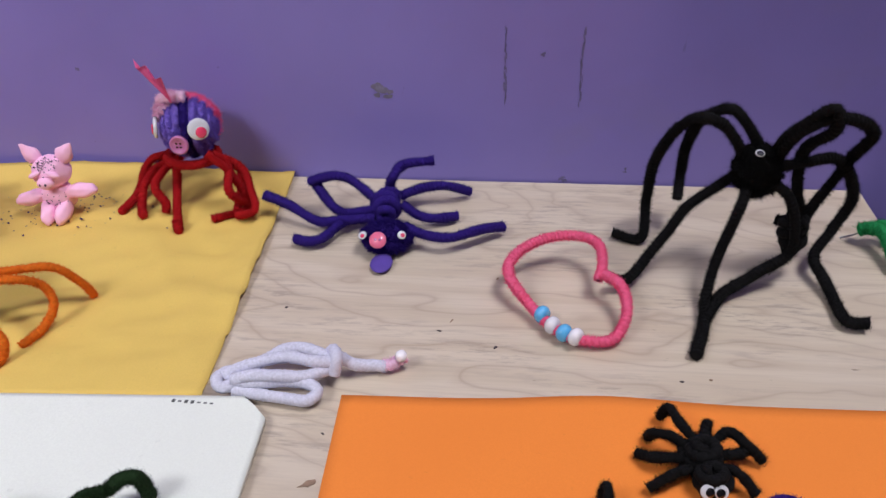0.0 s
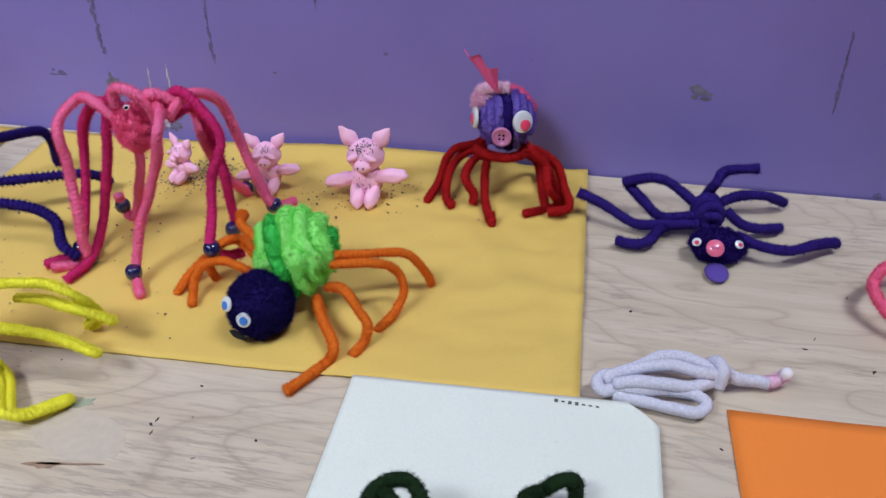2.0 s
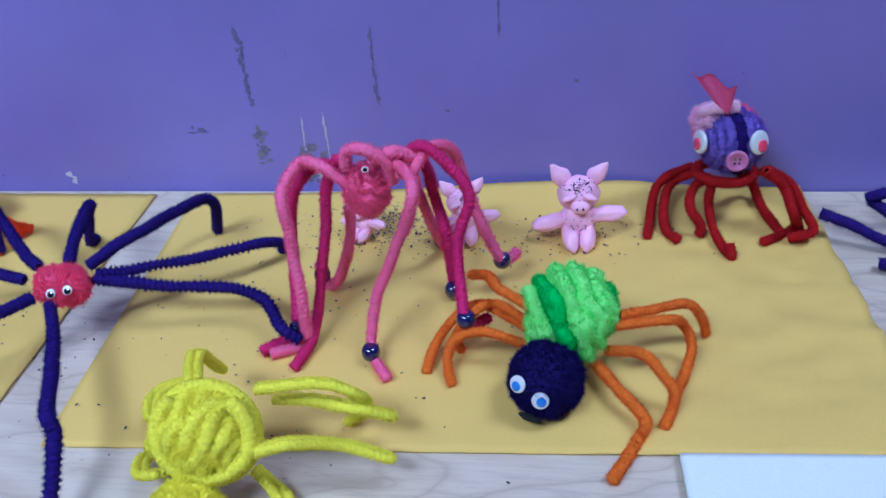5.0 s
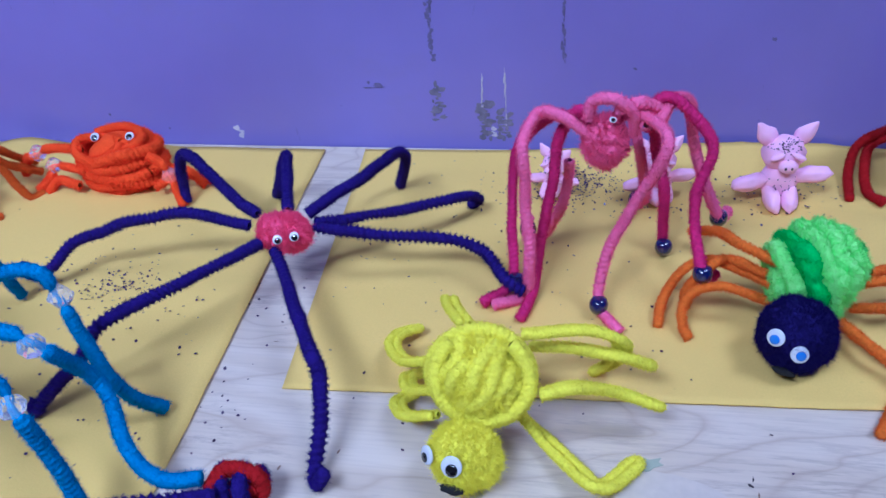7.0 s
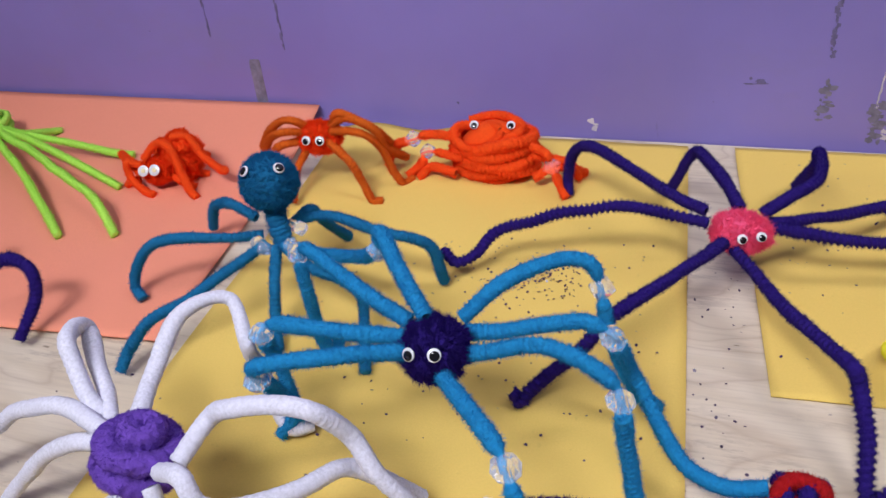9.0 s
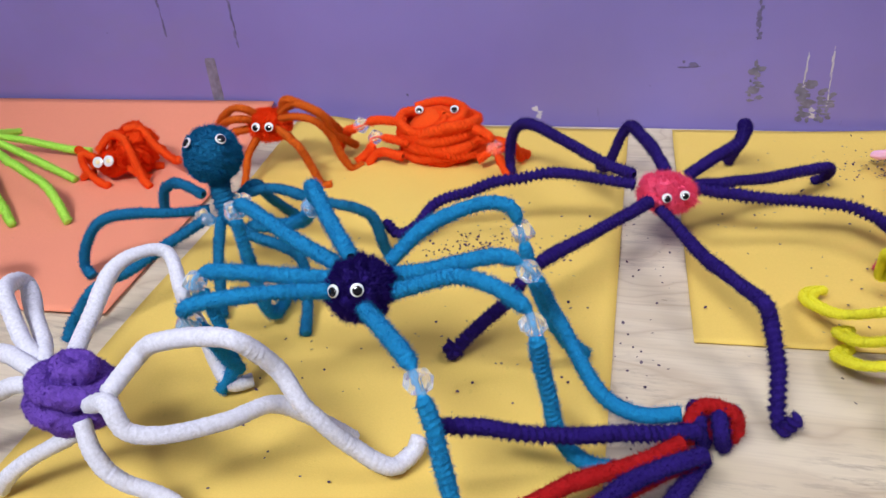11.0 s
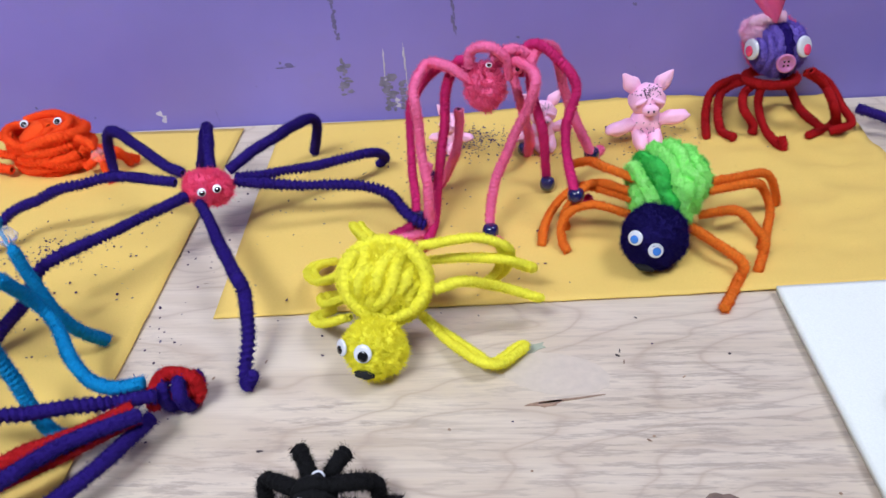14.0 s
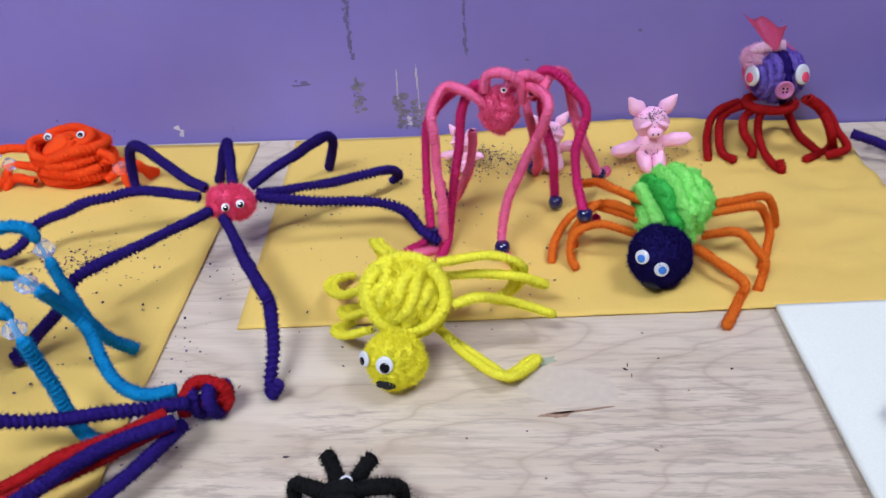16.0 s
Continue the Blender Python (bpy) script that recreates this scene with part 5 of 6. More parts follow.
def black_eyed_spider():
    ob = thing("pipe_cleaner_spider", "black pipe cleaner spider with two googly eyes on bare plywood", "craft spider")
    for pts in ([(-0.2732, -0.1272, 0.015), (-0.2752, -0.1229, 0.02), (-0.2774, -0.1181, 0.022)], [(-0.2666, -0.1256, 0.015), (-0.2636, -0.1238, 0.02), (-0.2613, -0.1188, 0.02)], [(-0.2749, -0.1312, 0.015), (-0.2818, -0.1285, 0.016), (-0.288, -0.1254, 0.014), (-0.2876, -0.1305, 0.007), (-0.2827, -0.1378, 0.004), (-0.2799, -0.1371, 0.004)], [(-0.2739, -0.1347, 0.012), (-0.2833, -0.1363, 0.012), (-0.2889, -0.1404, 0.008), (-0.2967, -0.1346, 0.004)]):
        stem("leg", pts, "black", ob, 0.0035)
    for pts in ([(-0.2744, -0.14, 0.015), (-0.2749, -0.1493, 0.012), (-0.2786, -0.1524, 0.006)], [(-0.2683, -0.1306, 0.016), (-0.2588, -0.1301, 0.018), (-0.2513, -0.1267, 0.014), (-0.2503, -0.1268, 0.006), (-0.2427, -0.1277, 0.004)], [(-0.2681, -0.1376, 0.014), (-0.257, -0.1352, 0.012), (-0.2496, -0.138, 0.01), (-0.2441, -0.1409, 0.004), (-0.2366, -0.1422, 0.006)]):
        stem("leg", pts, "black", ob, 0.0035)
    stem("leg", [(-0.2689, -0.1407, 0.012), (-0.2624, -0.144, 0.012), (-0.2561, -0.1455, 0.006), (-0.2542, -0.1506, 0.004)], "black", ob, 0.0035)
    stem("leg", [(-0.2754, -0.1391, 0.014), (-0.2844, -0.1432, 0.014), (-0.2877, -0.1469, 0.01), (-0.287, -0.1523, 0.004)], "black", ob, 0.0035)
    at = Vector([(-0.271, -0.1336, 0.015), (-0.2691, -0.1294, 0.02), (-0.2725, -0.1423, 0.022)][0])
    wound_ball("body", ob, (at.x, at.y, 0.013), (0.0075, 0.0105, 0.0075), "black", 4, 0.0034, "y", seed=37, jitter=0.1)
    for p in [(-0.271, -0.1336, 0.015), (-0.2691, -0.1294, 0.02), (-0.2725, -0.1423, 0.022)][1:]:
        googly_eye(ob, (p[0], p[1], p[2] - 0.0008), (0, -0.4, 0.9), 0.0025, (0.1, -0.1), size=0.70)


def blue_bug():
    ob = thing("pipe_cleaner_bug", "bright blue pipe cleaner bug with purple body and crystal beads", "craft bug")
    def beaded(pts, k, r, axis):
        stem("leg", pts, "blue", ob, 0.0034, pinch=[pts[k]])
        crystal_bead(ob, pts[k], axis, r)

    beaded([(-0.4486, -0.0658, 0.06), (-0.4352, -0.0574, 0.071), (-0.419, -0.0467, 0.075), (-0.4084, -0.0441, 0.073), (-0.4047, -0.0446, 0.063), (-0.4012, -0.0457, 0.042), (-0.3899, -0.0473, 0.018), (-0.3835, -0.0387, 0.005)], 4, 0.0047, (0.1, 0.1, 1))
    beaded([(-0.447, -0.0716, 0.058), (-0.4236, -0.0723, 0.065), (-0.408, -0.0715, 0.069), (-0.4012, -0.0726, 0.068), (-0.3976, -0.0726, 0.065), (-0.391, -0.0587, 0.037), (-0.3741, -0.0761, 0.02), (-0.3602, -0.0833, 0.017), (-0.3457, -0.082, 0.018)], 4, 0.0047, (0.4, -0.3, 0.8))
    beaded([(-0.4456, -0.0818, 0.058), (-0.4196, -0.0862, 0.07), (-0.4064, -0.0902, 0.0712), (-0.3951, -0.092, 0.0643), (-0.3925, -0.0946, 0.06), (-0.3903, -0.0929, 0.042), (-0.3863, -0.0934, 0.016), (-0.3772, -0.0985, 0.007), (-0.3635, -0.0977, 0.006)], 4, 0.0047, (0.2, -0.2, 1))
    beaded([(-0.4444, -0.0996, 0.065), (-0.4324, -0.1124, 0.066), (-0.4214, -0.1253, 0.066), (-0.419, -0.1287, 0.063), (-0.414, -0.1335, 0.05), (-0.4089, -0.1398, 0.026), (-0.3976, -0.1512, 0.004)], 3, 0.0047, (0.2, -0.3, 0.9))
    beaded([(-0.4637, -0.0812, 0.063), (-0.4843, -0.0858, 0.066), (-0.5123, -0.0844, 0.063), (-0.5152, -0.0868, 0.06), (-0.5183, -0.0777, 0.042), (-0.5173, -0.076, 0.026), (-0.5163, -0.0773, 0.013), (-0.5223, -0.0821, 0.004)], 3, 0.0047, (0.1, 0, 1))
    beaded([(-0.4612, -0.0879, 0.062), (-0.4779, -0.099, 0.067), (-0.4968, -0.1063, 0.067), (-0.5081, -0.1057, 0.062), (-0.5084, -0.1046, 0.056), (-0.5122, -0.0907, 0.038), (-0.5123, -0.0796, 0.014)], 4, 0.0047, (0.1, 0, 1))
    beaded([(-0.4565, -0.0803, 0.071), (-0.4677, -0.0656, 0.075), (-0.4851, -0.0441, 0.077), (-0.4887, -0.0391, 0.066), (-0.5149, -0.0101, 0.04), (-0.5532, 0.0131, 0.022)], 3, 0.0047, (0.1, 0.3, 1))
    beaded([(-0.4631, -0.0786, 0.066), (-0.4828, -0.0689, 0.069), (-0.5065, -0.0556, 0.073), (-0.5173, -0.0486, 0.068), (-0.5188, -0.0445, 0.045), (-0.5207, -0.04, 0.022), (-0.52, -0.0351, 0.008), (-0.5212, -0.0193, 0.006)], 3, 0.0047, (0.6, 0.3, 0.6))
    fur_ball("body", ob, (-0.4535, -0.0830, 0.0605), (0.0122, 0.0122, 0.0114), "violet", 0.0022, 5, (0.7, 0.5, 0.5), 0.6, 0.0030, 18, 0.14, 41)
    googly_eye(ob, (-0.4500, -0.0930, 0.0668), (0.3, -0.75, 0.55), 0.0023, (0.05, -0.1), size=0.72)
    googly_eye(ob, (-0.4585, -0.0928, 0.0655), (-0.3, -0.8, 0.45), 0.0023, (0.1, -0.1), size=0.72)


def teal_octopus():
    ob = thing("pipe_cleaner_octopus", "teal pipe cleaner octopus with round fuzzy head and crystal beads", "craft octopus")
    for pts in ([(-0.5692, 0.0082, 0.034), (-0.5936, -0.0021, 0.036), (-0.6164, -0.0065, 0.035), (-0.6316, -0.0078, 0.022), (-0.636, -0.0105, 0.01), (-0.6296, -0.015, 0.005)], [(-0.5611, -0.0027, 0.036), (-0.5719, -0.0235, 0.034), (-0.582, -0.0374, 0.03), (-0.5946, -0.051, 0.026), (-0.6064, -0.0559, 0.013), (-0.6096, -0.0632, 0.004)], [(-0.5569, -0.0023, 0.036), (-0.5516, -0.0181, 0.026), (-0.5501, -0.0266, 0.01), (-0.5461, -0.0353, 0.004)], [(-0.5526, -0.0019, 0.036), (-0.5347, -0.0128, 0.033), (-0.5141, -0.013, 0.024), (-0.51, -0.0213, 0.01), (-0.5029, -0.0417, 0.004)]):
        stem("leg", pts, "teal", ob, 0.0031)
    for pts in ([(-0.5557, 0.0135, 0.038), (-0.5494, 0.0211, 0.042), (-0.5489, 0.0326, 0.028), (-0.5451, 0.0474, 0.01)], [(-0.5571, 0.0163, 0.038), (-0.5341, 0.0146, 0.043), (-0.5128, 0.011, 0.04), (-0.4957, 0.0153, 0.034), (-0.4884, 0.0193, 0.026), (-0.4874, 0.0243, 0.004)], [(-0.5798, 0.0217, 0.034), (-0.5963, 0.0287, 0.036), (-0.6161, 0.0397, 0.026), (-0.6257, 0.0462, 0.008)]):
        stem("leg", pts, "teal", ob, 0.0031)
    head = fur_ball("head", ob, (-0.5587, 0.0071, 0.0638), (0.0134, 0.0132, 0.0138), "teal", 0.0006, 7, (0.2, 0.3, 0.9), 0.3, 0.0022, 20, 0.04, 43)
    stem("neck", [(-0.5585, 0.0075, 0.052), (-0.557, 0.0045, 0.042), (-0.555, 0.002, 0.034)], "teal", head, 0.0060)
    googly_eye(head, (-0.5497, 0.0028, 0.0736), (0.65, -0.35, 0.7), 0.0025, (0.05, -0.05), size=0.74)
    googly_eye(head, (-0.5640, -0.0016, 0.0734), (-0.38, -0.61, 0.7), 0.0025, (0.05, -0.05), size=0.74)
    for dx, dy, dz in ((-0.010, -0.004, 0.0), (-0.004, -0.009, 0.001), (0.008, -0.006, 0.002), (0.010, 0.002, 0.006), (0.002, 0.008, 0.003)):
        crystal_bead(ob, (-0.5555 + dx, 0.001 + dy, 0.0370 + dz), (dx, dy, 0.3 * abs(dx)), 0.0036)


def white_spider():
    ob = thing("pipe_cleaner_spider", "white pipe cleaner spider with plump purple wound body", "craft spider")
    for pts in ([(-0.516, -0.141, 0.0548), (-0.5132, -0.1261, 0.0587), (-0.5048, -0.1253, 0.0646), (-0.4917, -0.1221, 0.0656), (-0.4789, -0.1216, 0.0648), (-0.4721, -0.115, 0.05), (-0.4635, -0.118, 0.037), (-0.4517, -0.1156, 0.019), (-0.44, -0.1128, 0.009), (-0.4347, -0.1043, 0.008), (-0.4331, -0.0999, 0.012)], [(-0.5234, -0.142, 0.05), (-0.5103, -0.1479, 0.058), (-0.5048, -0.15, 0.05), (-0.4953, -0.1445, 0.045), (-0.4844, -0.1312, 0.04), (-0.4774, -0.1156, 0.034), (-0.4667, -0.1077, 0.022), (-0.4567, -0.1016, 0.007)]):
        stem("leg", pts, "white", ob, 0.0033)
    for pts in ([(-0.5261, -0.1433, 0.046), (-0.5221, -0.1497, 0.036), (-0.5152, -0.1503, 0.028), (-0.502, -0.147, 0.018), (-0.4872, -0.1506, 0.008), (-0.4632, -0.1524, 0.005), (-0.4478, -0.1532, 0.005), (-0.4554, -0.1505, 0.012)], [(-0.5452, -0.131, 0.025), (-0.5585, -0.1377, 0.02), (-0.5698, -0.1427, 0.012), (-0.5768, -0.1444, 0.004)], [(-0.5409, -0.126, 0.0527), (-0.5455, -0.1057, 0.0571), (-0.5437, -0.0892, 0.0668), (-0.5322, -0.0765, 0.0649), (-0.5241, -0.0835, 0.052), (-0.5289, -0.0747, 0.032), (-0.5253, -0.0764, 0.014), (-0.5181, -0.0797, 0.006), (-0.5108, -0.0746, 0.005)]):
        stem("leg", pts, "white", ob, 0.0033)
    for pts in ([(-0.551, -0.1265, 0.0507), (-0.5815, -0.0946, 0.0581), (-0.5815, -0.0979, 0.0634), (-0.5758, -0.1091, 0.0662), (-0.5704, -0.1147, 0.06), (-0.5596, -0.1231, 0.053), (-0.5532, -0.1251, 0.048)], [(-0.5474, -0.133, 0.052), (-0.5637, -0.1275, 0.054), (-0.5765, -0.1265, 0.052), (-0.5927, -0.1248, 0.045), (-0.6198, -0.1227, 0.024), (-0.636, -0.125, 0.004)], [(-0.5506, -0.1335, 0.048), (-0.562, -0.1338, 0.046), (-0.5797, -0.1322, 0.034), (-0.5966, -0.1321, 0.018), (-0.6104, -0.1325, 0.004)]):
        stem("leg", pts, "white", ob, 0.0033)
    fur_ball("body", ob, (-0.5364, -0.1350, 0.0475), (0.0158, 0.0148, 0.0148), "purple", 0.0056, 4, (0.25, 0.25, 0.92), 0.22, 0.0014, 18, 0.03, 45)


def red_bundle():
    ob = thing("pipe_cleaner_bundle", "bundle of violet and red pipe cleaners twisted together at one end", "craft bundle")
    stem("strand", [(-0.3398, -0.0862, 0.016), (-0.3838, -0.1072, 0.028), (-0.4175, -0.1236, 0.042)], "violet", ob, 0.0033, 0.1)
    stem("strand", [(-0.3449, -0.0948, 0.018), (-0.3816, -0.1214, 0.018), (-0.4069, -0.1357, 0.014), (-0.4277, -0.1373, 0.008)], "red", ob, 0.0033)
    stem("strand", [(-0.3399, -0.1001, 0.02), (-0.375, -0.13, 0.02), (-0.3986, -0.1455, 0.018), (-0.4153, -0.1462, 0.014)], "red", ob, 0.0033)
    stem("strand", [(-0.3394, -0.1024, 0.022), (-0.3605, -0.1208, 0.024), (-0.3746, -0.1423, 0.027), (-0.3829, -0.1603, 0.03)], "violet", ob, 0.0034)
    stem("strand", [(-0.3387, -0.0962, 0.014), (-0.352, -0.1237, 0.014), (-0.3681, -0.1456, 0.014), (-0.383, -0.1605, 0.014)], "violet", ob, 0.0034)
    stem("strand", [(-0.3872, -0.1357, 0.01), (-0.4035, -0.1439, 0.007), (-0.4224, -0.1488, 0.006)], "red", ob, 0.0033)
    stem("strand", [(-0.3842, -0.1367, 0.014), (-0.398, -0.151, 0.012), (-0.41, -0.1597, 0.01)], "red", ob, 0.0033)
    h = Vector([(-0.3375, -0.0788, 0.0109), (-0.3307, -0.0758, 0.0112)][0])
    stem("twist", [(h.x - 0.006 + 0.0016 * k + 0.0002, h.y + 0.0012 + 0.0062 * math.cos(1.5 * k), 0.0105 + 0.0066 * math.sin(1.5 * k)) for k in range(10)], "violet", ob, 0.0033)
    stem("twist", [(h.x - 0.008, h.y - 0.004, 0.013), (h.x - 0.002, h.y + 0.002, 0.018), (h.x + 0.007, h.y + 0.003, 0.0155), (h.x + 0.0095, h.y + 0.002, 0.009), (h.x + 0.006, h.y + 0.001, 0.0045)], "red", ob, 0.0034)
    stem("twist", [(h.x - 0.01, h.y - 0.004, 0.008), (h.x, h.y, 0.010), (h.x + 0.008, h.y + 0.002, 0.010)], "red", ob, 0.0045)


def orange_crab():
    ob = thing("pipe_cleaner_crab", "bright orange coiled pipe cleaner crab with crystal bead claws", "craft crab")
    for pts, k in (([(-0.5065, 0.1278, 0.028), (-0.5244, 0.125, 0.031), (-0.534, 0.1255, 0.027), (-0.547, 0.13, 0.02), (-0.5537, 0.1336, 0.008)], 2), ([(-0.5038, 0.1208, 0.018), (-0.5258, 0.1246, 0.02), (-0.5304, 0.1241, 0.012), (-0.5392, 0.1202, 0.005)], 1), ([(-0.4672, 0.1263, 0.026), (-0.4568, 0.1235, 0.024), (-0.4538, 0.1228, 0.016), (-0.4435, 0.1118, 0.004)], 2)):
        stem("claw", pts, "scarlet", ob, 0.0033, pinch=[pts[k]])
    for pts in ([(-0.4636, 0.1197, 0.009), (-0.4516, 0.1272, 0.014), (-0.4365, 0.1367, 0.006)], [(-0.5064, 0.1157, 0.012), (-0.5221, 0.1208, 0.012), (-0.5315, 0.1192, 0.005)], [(-0.466, 0.1264, 0.02), (-0.4468, 0.1285, 0.016), (-0.4397, 0.1316, 0.004)]):
        stem("leg", pts, "scarlet", ob, 0.0031)
    rnd = random.Random(47)
    for k, (z, rx) in enumerate(((0.0055, 0.0165), (0.0085, 0.0205), (0.0120, 0.0225), (0.0155, 0.0225), (0.0190, 0.0218), (0.0225, 0.0225), (0.0255, 0.0205))):
        tx, ty, ph, cx = rnd.uniform(-0.24, 0.24), rnd.uniform(-0.18, 0.22), rnd.uniform(0, 6.28), rnd.uniform(-0.002, 0.002)
        stem("coil", [(-0.4905 + cx + rx * math.cos(a + ph), 0.1370 + 0.80 * rx * math.sin(a + ph), z + rx * (tx * math.cos(a + ph) + ty * math.sin(a + ph)) + 0.0008 * math.sin(3 * a)) for a in np.linspace(0, 6.3, 24)], "scarlet", ob, 0.0042, 0.02 if k % 2 else 0.1)
    part("padding", ellipsoid((-0.4905, 0.1380, 0.0180), (0.0200, 0.0155, 0.0160), lump=0.15, seed=3), CH["scarlet"], ob)
    stem("rim", [(-0.4975 + 0.0135 * math.cos(a), 0.1290 + 0.0090 * math.sin(a), 0.0300 + 0.0030 * math.sin(a) + 0.0015 * math.cos(2 * a)) for a in np.linspace(0.4, 6.5, 22)], "scarlet", ob, 0.0032)
    stem("rim", [(-0.4860, 0.1265, 0.0260), (-0.4760, 0.1290, 0.0310), (-0.4745, 0.1370, 0.0335), (-0.4830, 0.1450, 0.0340), (-0.4950, 0.1460, 0.0335), (-0.5060, 0.1410, 0.0320)], "scarlet", ob, 0.0034)
    googly_eye(ob, (-0.4995, 0.1325, 0.0342), (0.1, -0.7, 0.65), 0.0026)
    googly_eye(ob, (-0.4785, 0.1335, 0.0345), (0.1, -0.6, 0.75), 0.0026)
    crystal_bead(ob, [(-0.5065, 0.1278, 0.028), (-0.5244, 0.125, 0.031), (-0.534, 0.1255, 0.027), (-0.547, 0.13, 0.02), (-0.5537, 0.1336, 0.008)][2], (1, 0.2, 0.2), 0.0052)
    crystal_bead(ob, [(-0.5038, 0.1208, 0.018), (-0.5258, 0.1246, 0.02), (-0.5304, 0.1241, 0.012), (-0.5392, 0.1202, 0.005)][1], (1, 0.2, 0.2), 0.0048)
    crystal_bead(ob, [(-0.4672, 0.1263, 0.026), (-0.4568, 0.1235, 0.024), (-0.4538, 0.1228, 0.016), (-0.4435, 0.1118, 0.004)][2], (0.5, -0.3, -0.8), 0.0054)


def orange_spider():
    ob = thing("pipe_cleaner_spider", "orange pipe cleaner spider with scarlet body and googly eyes", "craft spider")
    for pts in ([(-0.580, 0.103, 0.036), (-0.561, 0.092, 0.030), (-0.555, 0.093, 0.016), (-0.550, 0.092, 0.0045), (-0.544, 0.093, 0.0045)],
                [(-0.578, 0.106, 0.038), (-0.562, 0.101, 0.042), (-0.552, 0.101, 0.040), (-0.546, 0.108, 0.028), (-0.5435, 0.111, 0.014), (-0.539, 0.113, 0.0055), (-0.534, 0.120, 0.005)],
                [(-0.578, 0.108, 0.040), (-0.566, 0.104, 0.048), (-0.554, 0.101, 0.048), (-0.546, 0.104, 0.041), (-0.545, 0.113, 0.026), (-0.543, 0.134, 0.010)],
                [(-0.576, 0.110, 0.040), (-0.571, 0.106, 0.050), (-0.562, 0.104, 0.050), (-0.552, 0.113, 0.038), (-0.549, 0.128, 0.022), (-0.551, 0.142, 0.012)],
                [(-0.590, 0.104, 0.038), (-0.601, 0.096, 0.042), (-0.616, 0.104, 0.032), (-0.627, 0.114, 0.012)],
                [(-0.592, 0.104, 0.034), (-0.606, 0.098, 0.032), (-0.621, 0.112, 0.010)],
                [(-0.590, 0.108, 0.040), (-0.600, 0.103, 0.046), (-0.614, 0.107, 0.037), (-0.633, 0.124, 0.016)],
                [(-0.590, 0.103, 0.030), (-0.594, 0.092, 0.020), (-0.594, 0.082, 0.0055)]):
        stem("leg", pts, "orange", ob, 0.0027)
    fur_ball("body", ob, (-0.5835, 0.1070, 0.0345), (0.0135, 0.0105, 0.0105), "scarlet", 0.0016, 4, (1, 0.3, 0.2), seed=49, lump=0.16)
    googly_eye(ob, (-0.5785, 0.0968, 0.0375), (0.15, -0.8, 0.5), 0.0027, (0, -0.2))
    googly_eye(ob, (-0.5865, 0.0962, 0.0375), (0.0, -0.8, 0.5), 0.0027, (0, -0.2))


def scarlet_bug():
    ob = thing("pipe_cleaner_bug", "scarlet pipe cleaner bug with white bead eyes on salmon paper", "craft bug")
    for pts in ([(-0.7001, 0.0887, 0.014), (-0.7107, 0.0958, 0.018), (-0.7376, 0.1187, 0.012)], [(-0.7027, 0.0903, 0.01), (-0.7085, 0.0881, 0.007), (-0.7152, 0.0888, 0.004)], [(-0.6832, 0.0939, 0.014), (-0.6706, 0.0912, 0.01), (-0.661, 0.0938, 0.004)], [(-0.684, 0.1054, 0.022), (-0.6775, 0.1188, 0.018), (-0.6744, 0.1342, 0.007)]):
        stem("leg", pts, "scarlet", ob, 0.0033)
    stem("leg", [(-0.6845, 0.104, 0.018), (-0.6714, 0.1028, 0.012), (-0.663, 0.1118, 0.004)], "scarlet", ob, 0.0033)
    fur_ball("body", ob, (-0.6770, 0.1060, 0.0215), (0.0180, 0.0150, 0.0180), "scarlet", 0.0030, 4, (0.8, 0.5, 0.3), 0.8, 0.0030, 16, 0.2, 51)
    fur_ball("head", ob, (-0.6870, 0.0910, 0.0165), (0.0125, 0.0085, 0.0105), "scarlet", 0.0014, 3, seed=52)
    stem("fold", [(-0.6930, 0.0870, 0.0260), (-0.6830, 0.0930, 0.0360), (-0.6720, 0.0920, 0.0330), (-0.6650, 0.0870, 0.0180), (-0.6590, 0.0830, 0.0080), (-0.6530, 0.0810, 0.0040)], "scarlet", ob, 0.0034)
    stem("fold", [(-0.6980, 0.0900, 0.0200), (-0.7060, 0.0860, 0.0240), (-0.7040, 0.0830, 0.0140), (-0.6940, 0.0800, 0.0070), (-0.6850, 0.0790, 0.0040)], "scarlet", ob, 0.0034)
    stem("fold", [(-0.6760, 0.1000, 0.0390), (-0.6650, 0.1040, 0.0370), (-0.6540, 0.1010, 0.0240), (-0.6420, 0.0990, 0.0160), (-0.6360, 0.0960, 0.0180)], "scarlet", ob, 0.0034)
    for x, y, z in ((-0.6912, 0.0825, 0.0205), (-0.6820, 0.0825, 0.0218)):
        googly_eye(ob, (x, y, z), (0.1, -0.8, 0.55), 0.0040, (0.1, 0), plain_mat("cream", (0.85, 0.74, 0.42), 0.4), "bead_eye", size=0.4)
    c = Vector((-0.690, 0.088, 0.0))
    ob.matrix_world = Matrix.Translation(c) @ Matrix.Scale(0.87, 4) @ Matrix.Translation(-c)


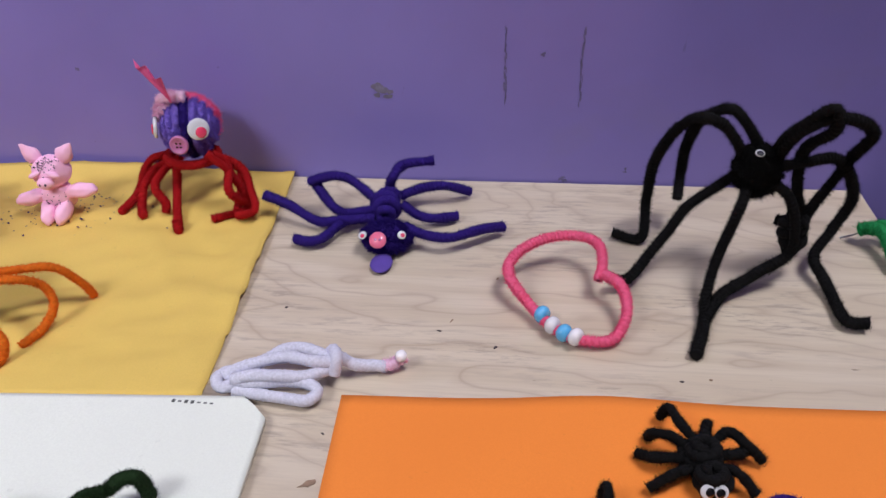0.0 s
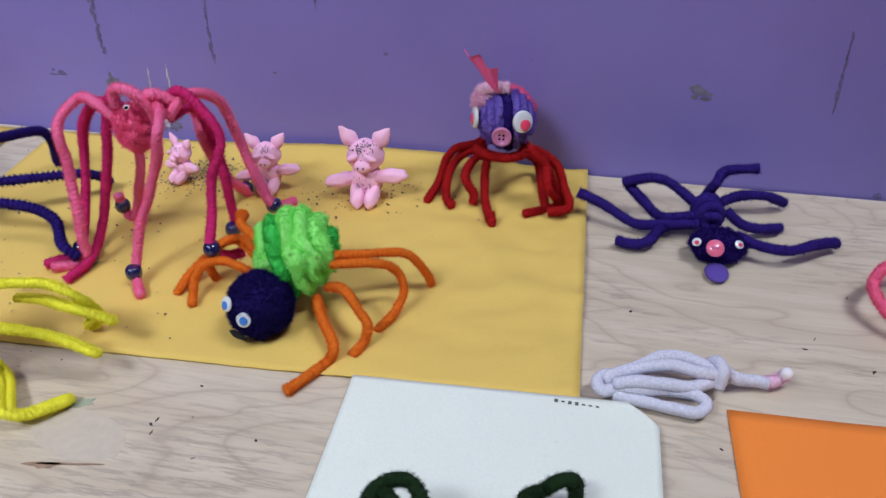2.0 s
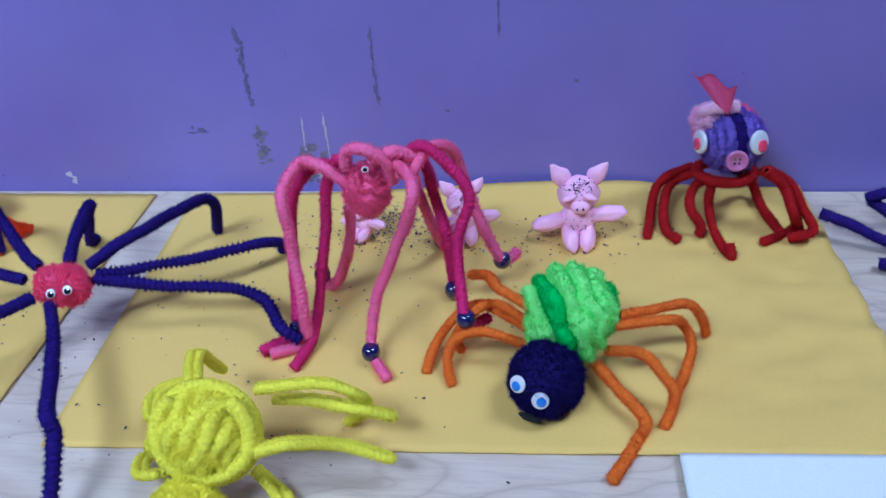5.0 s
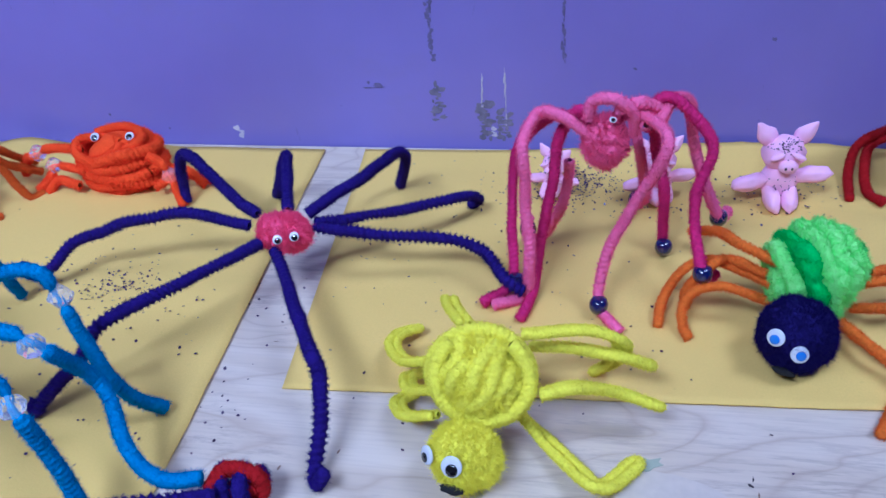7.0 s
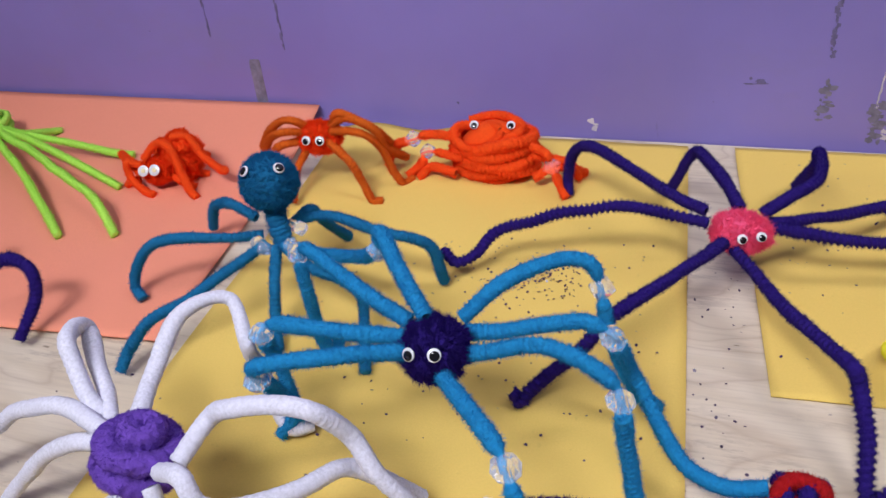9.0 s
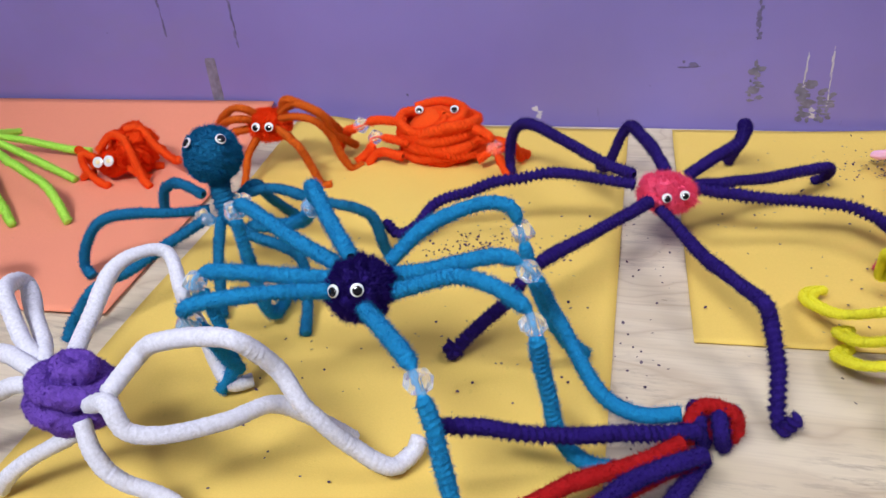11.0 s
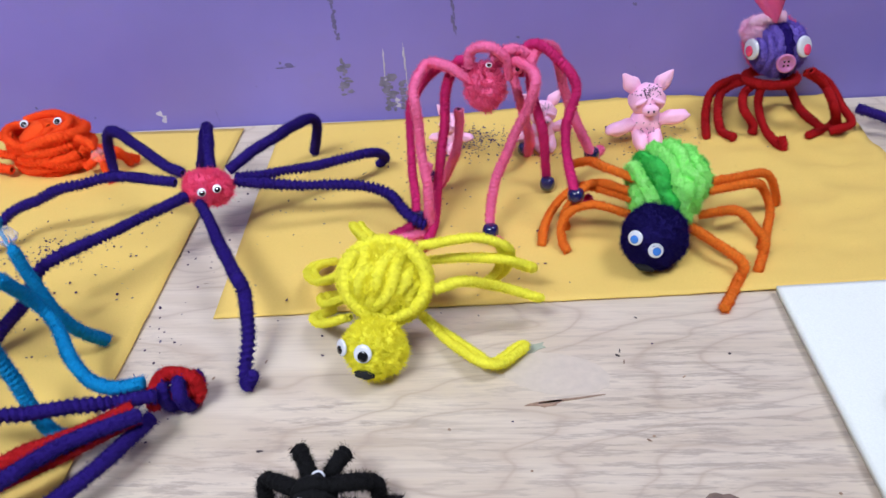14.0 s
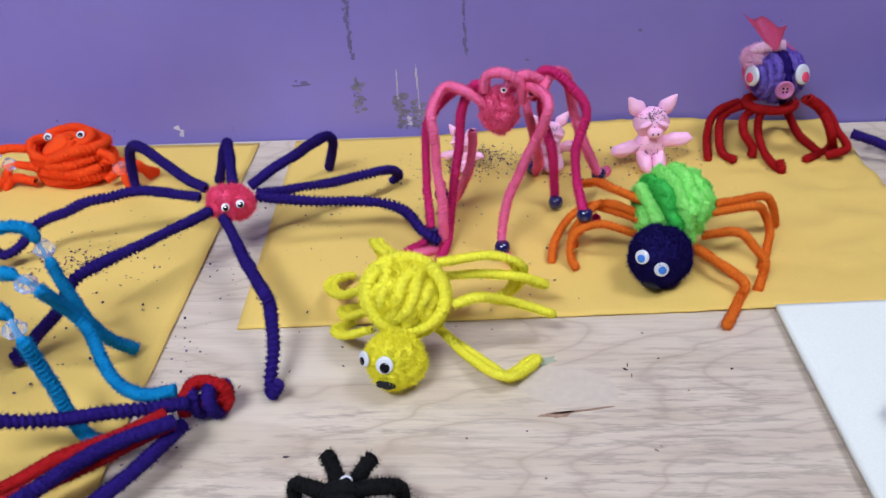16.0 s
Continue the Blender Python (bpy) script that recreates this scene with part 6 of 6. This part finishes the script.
def lime_spider():
    ob = thing("pipe_cleaner_spider", "lime green pipe cleaner spider with long straight legs", "craft spider")
    for pts in ([(-0.8416, 0.1232, 0.02), (-0.8154, 0.1236, 0.016), (-0.8041, 0.1466, 0.008)], [(-0.8416, 0.1232, 0.02), (-0.7886, 0.1147, 0.018), (-0.7284, 0.1227, 0.005)], [(-0.8416, 0.1232, 0.02), (-0.7803, 0.1046, 0.018), (-0.7139, 0.0845, 0.005)], [(-0.8416, 0.1232, 0.02), (-0.7811, 0.092, 0.022), (-0.7121, 0.0555, 0.018), (-0.6822, 0.0351, 0.005)]):
        stem("leg", pts, "apple", ob, 0.0029)
    stem("leg", [(-0.8345, 0.1155, 0.02), (-0.7816, 0.0794, 0.016), (-0.7153, 0.0294, 0.005)], "apple", ob, 0.0029)
    wound_ball("body", ob, (-0.846, 0.130, 0.018), (0.012, 0.012, 0.011), "apple", 4, 0.0031, "z", seed=53)
    ob = thing("pipe_cleaner_loop", "dark violet pipe cleaner loop standing on the salmon paper", "craft loop")
    stem("loop", [(-0.6917, -0.0424, 0.03), (-0.6827, -0.0347, 0.036), (-0.6702, -0.0345, 0.032), (-0.6671, -0.0397, 0.02), (-0.6713, -0.0551, 0.005)], "violet", ob, 0.0036)
    stem("loop", [(-0.745, -0.02, 0.005), (-0.738, -0.012, 0.02), (-0.73, -0.005, 0.03)], "violet", ob, 0.0036)


def clay_pig(at, turn, size, arms, dotted):
    """A small pig pressed from soft modelling clay, sitting with its arms out."""
    ob = thing("clay_pig", "small pink modelling clay pig sprinkled with glitter against the wall", "clay figure", "clay pigs")
    m = Matrix.Translation(at) @ Matrix.Rotation(radians(turn), 4, "Z") @ Matrix.Scale(size, 4)

    def blob(name, c, r, rot=(0, 0, 0), lump=0.06, parent=ob, seed=1):
        bm = ellipsoid((0, 0, 0), r, 20, 14, Euler([radians(a) for a in rot]).to_matrix(), lump, seed)
        bmesh.ops.translate(bm, verts=bm.verts, vec=c)
        bmesh.ops.transform(bm, matrix=m, verts=bm.verts)
        return part(name, bm, M_CLAY, parent)

    blob("body", (0, 0.001, 0.0112), (0.0090, 0.0072, 0.0102), lump=0.14, seed=2)
    head = blob("head", (0, 0.0005, 0.0262), (0.0100, 0.0085, 0.0086), lump=0.16, seed=3)
    for s in (-1, 1):
        ear = blob("ear", (s * 0.0090, 0.002, 0.0352), (0.0046, 0.0026, 0.0066), (0, s * 36, 0), 0.16, head, 4 + s)
        for v in ear.data.vertices:
            d = m.inverted() @ v.co - Vector((s * 0.0090, 0.002, 0.0352))
            up = d.x * s * 0.59 + d.z * 0.81
            if up > 0:
                cut = 1 - 0.55 * up / 0.0066
                axis_ = Vector((s * 0.59, 0, 0.81)) * up
                v.co = m @ (Vector((s * 0.0090, 0.002, 0.0352)) + axis_ * 1.12 + (d - axis_) * cut)
        blob("leg", (s * 0.0042, -0.0062, 0.0050), (0.0040, 0.0085, 0.0048), (26, 0, s * -8), 0.16, seed=7 + s)
        blob("arm", (s * 0.0140, -0.0015, 0.0130 + arms * s * 0.002), (0.0092, 0.0042, 0.0042), (0, s * (16 if arms * s < 0 else -6), 0), 0.2, seed=9 + s)
        blob("eyelid", (s * 0.0048, -0.0076, 0.0278), (0.0036, 0.0018, 0.0015), (0, s * 24, 0), 0.05, head, 11)
    snout = blob("snout", (0.0004, -0.0086, 0.0232), (0.0046, 0.0030, 0.0034), lump=0.05, parent=head)
    rng = random.Random(int(at[0] * 1e4))
    for s in (-1, 1):
        bm = ellipsoid((s * 0.0014, -0.0113, 0.0235), (0.0006, 0.0004, 0.0008), 8, 6)
        bmesh.ops.transform(bm, matrix=m, verts=bm.verts)
        part("nostril", bm, M_GLITTER, snout)
    flakes = bmesh.new()
    for k in range(dotted):
        if k % 3:
            a, e = rng.gauss(-1.57, 0.5), rng.gauss(0.75, 0.22)
            c, r = (0, 0.0005, 0.0262), (0.0108, 0.0089, 0.0092)
        else:
            a, e = rng.gauss(-1.57, 0.6), rng.gauss(-0.1, 0.5)
            c, r = (0, 0.001, 0.0105), (0.0092, 0.0076, 0.0094)
        p = Vector((c[0] + r[0] * math.cos(a) * math.cos(e), c[1] + r[1] * math.sin(a) * math.cos(e), c[2] + r[2] * math.sin(e)))
        bmesh.ops.create_icosphere(flakes, subdivisions=1, radius=rng.uniform(0.00025, 0.00045), matrix=Matrix.Translation(p))
    bmesh.ops.transform(flakes, matrix=m, verts=flakes.verts)
    part("glitter", flakes, M_GLITTER, ob, "dark glitter flakes")
    return ob


violet_spider()
rose_spider()
green_bug()
yellow_bug()
red_octopus()
flat_octopus()
bracelet()
white_squid()
big_black_spider()
small_black_spider()
hidden_pieces()
green_spider()
black_eyed_spider()
blue_bug()
teal_octopus()
white_spider()
red_bundle()
orange_crab()
orange_spider()
scarlet_bug()
lime_spider()
clay_pig((-0.1285, 0.1355, 0.0026), 4, 1.04, 1, 110)
clay_pig((-0.1875, 0.1365, 0.0026), 10, 0.82, 1, 60)
clay_pig((-0.2415, 0.1375, 0.0026), -25, 0.66, 1, 40)
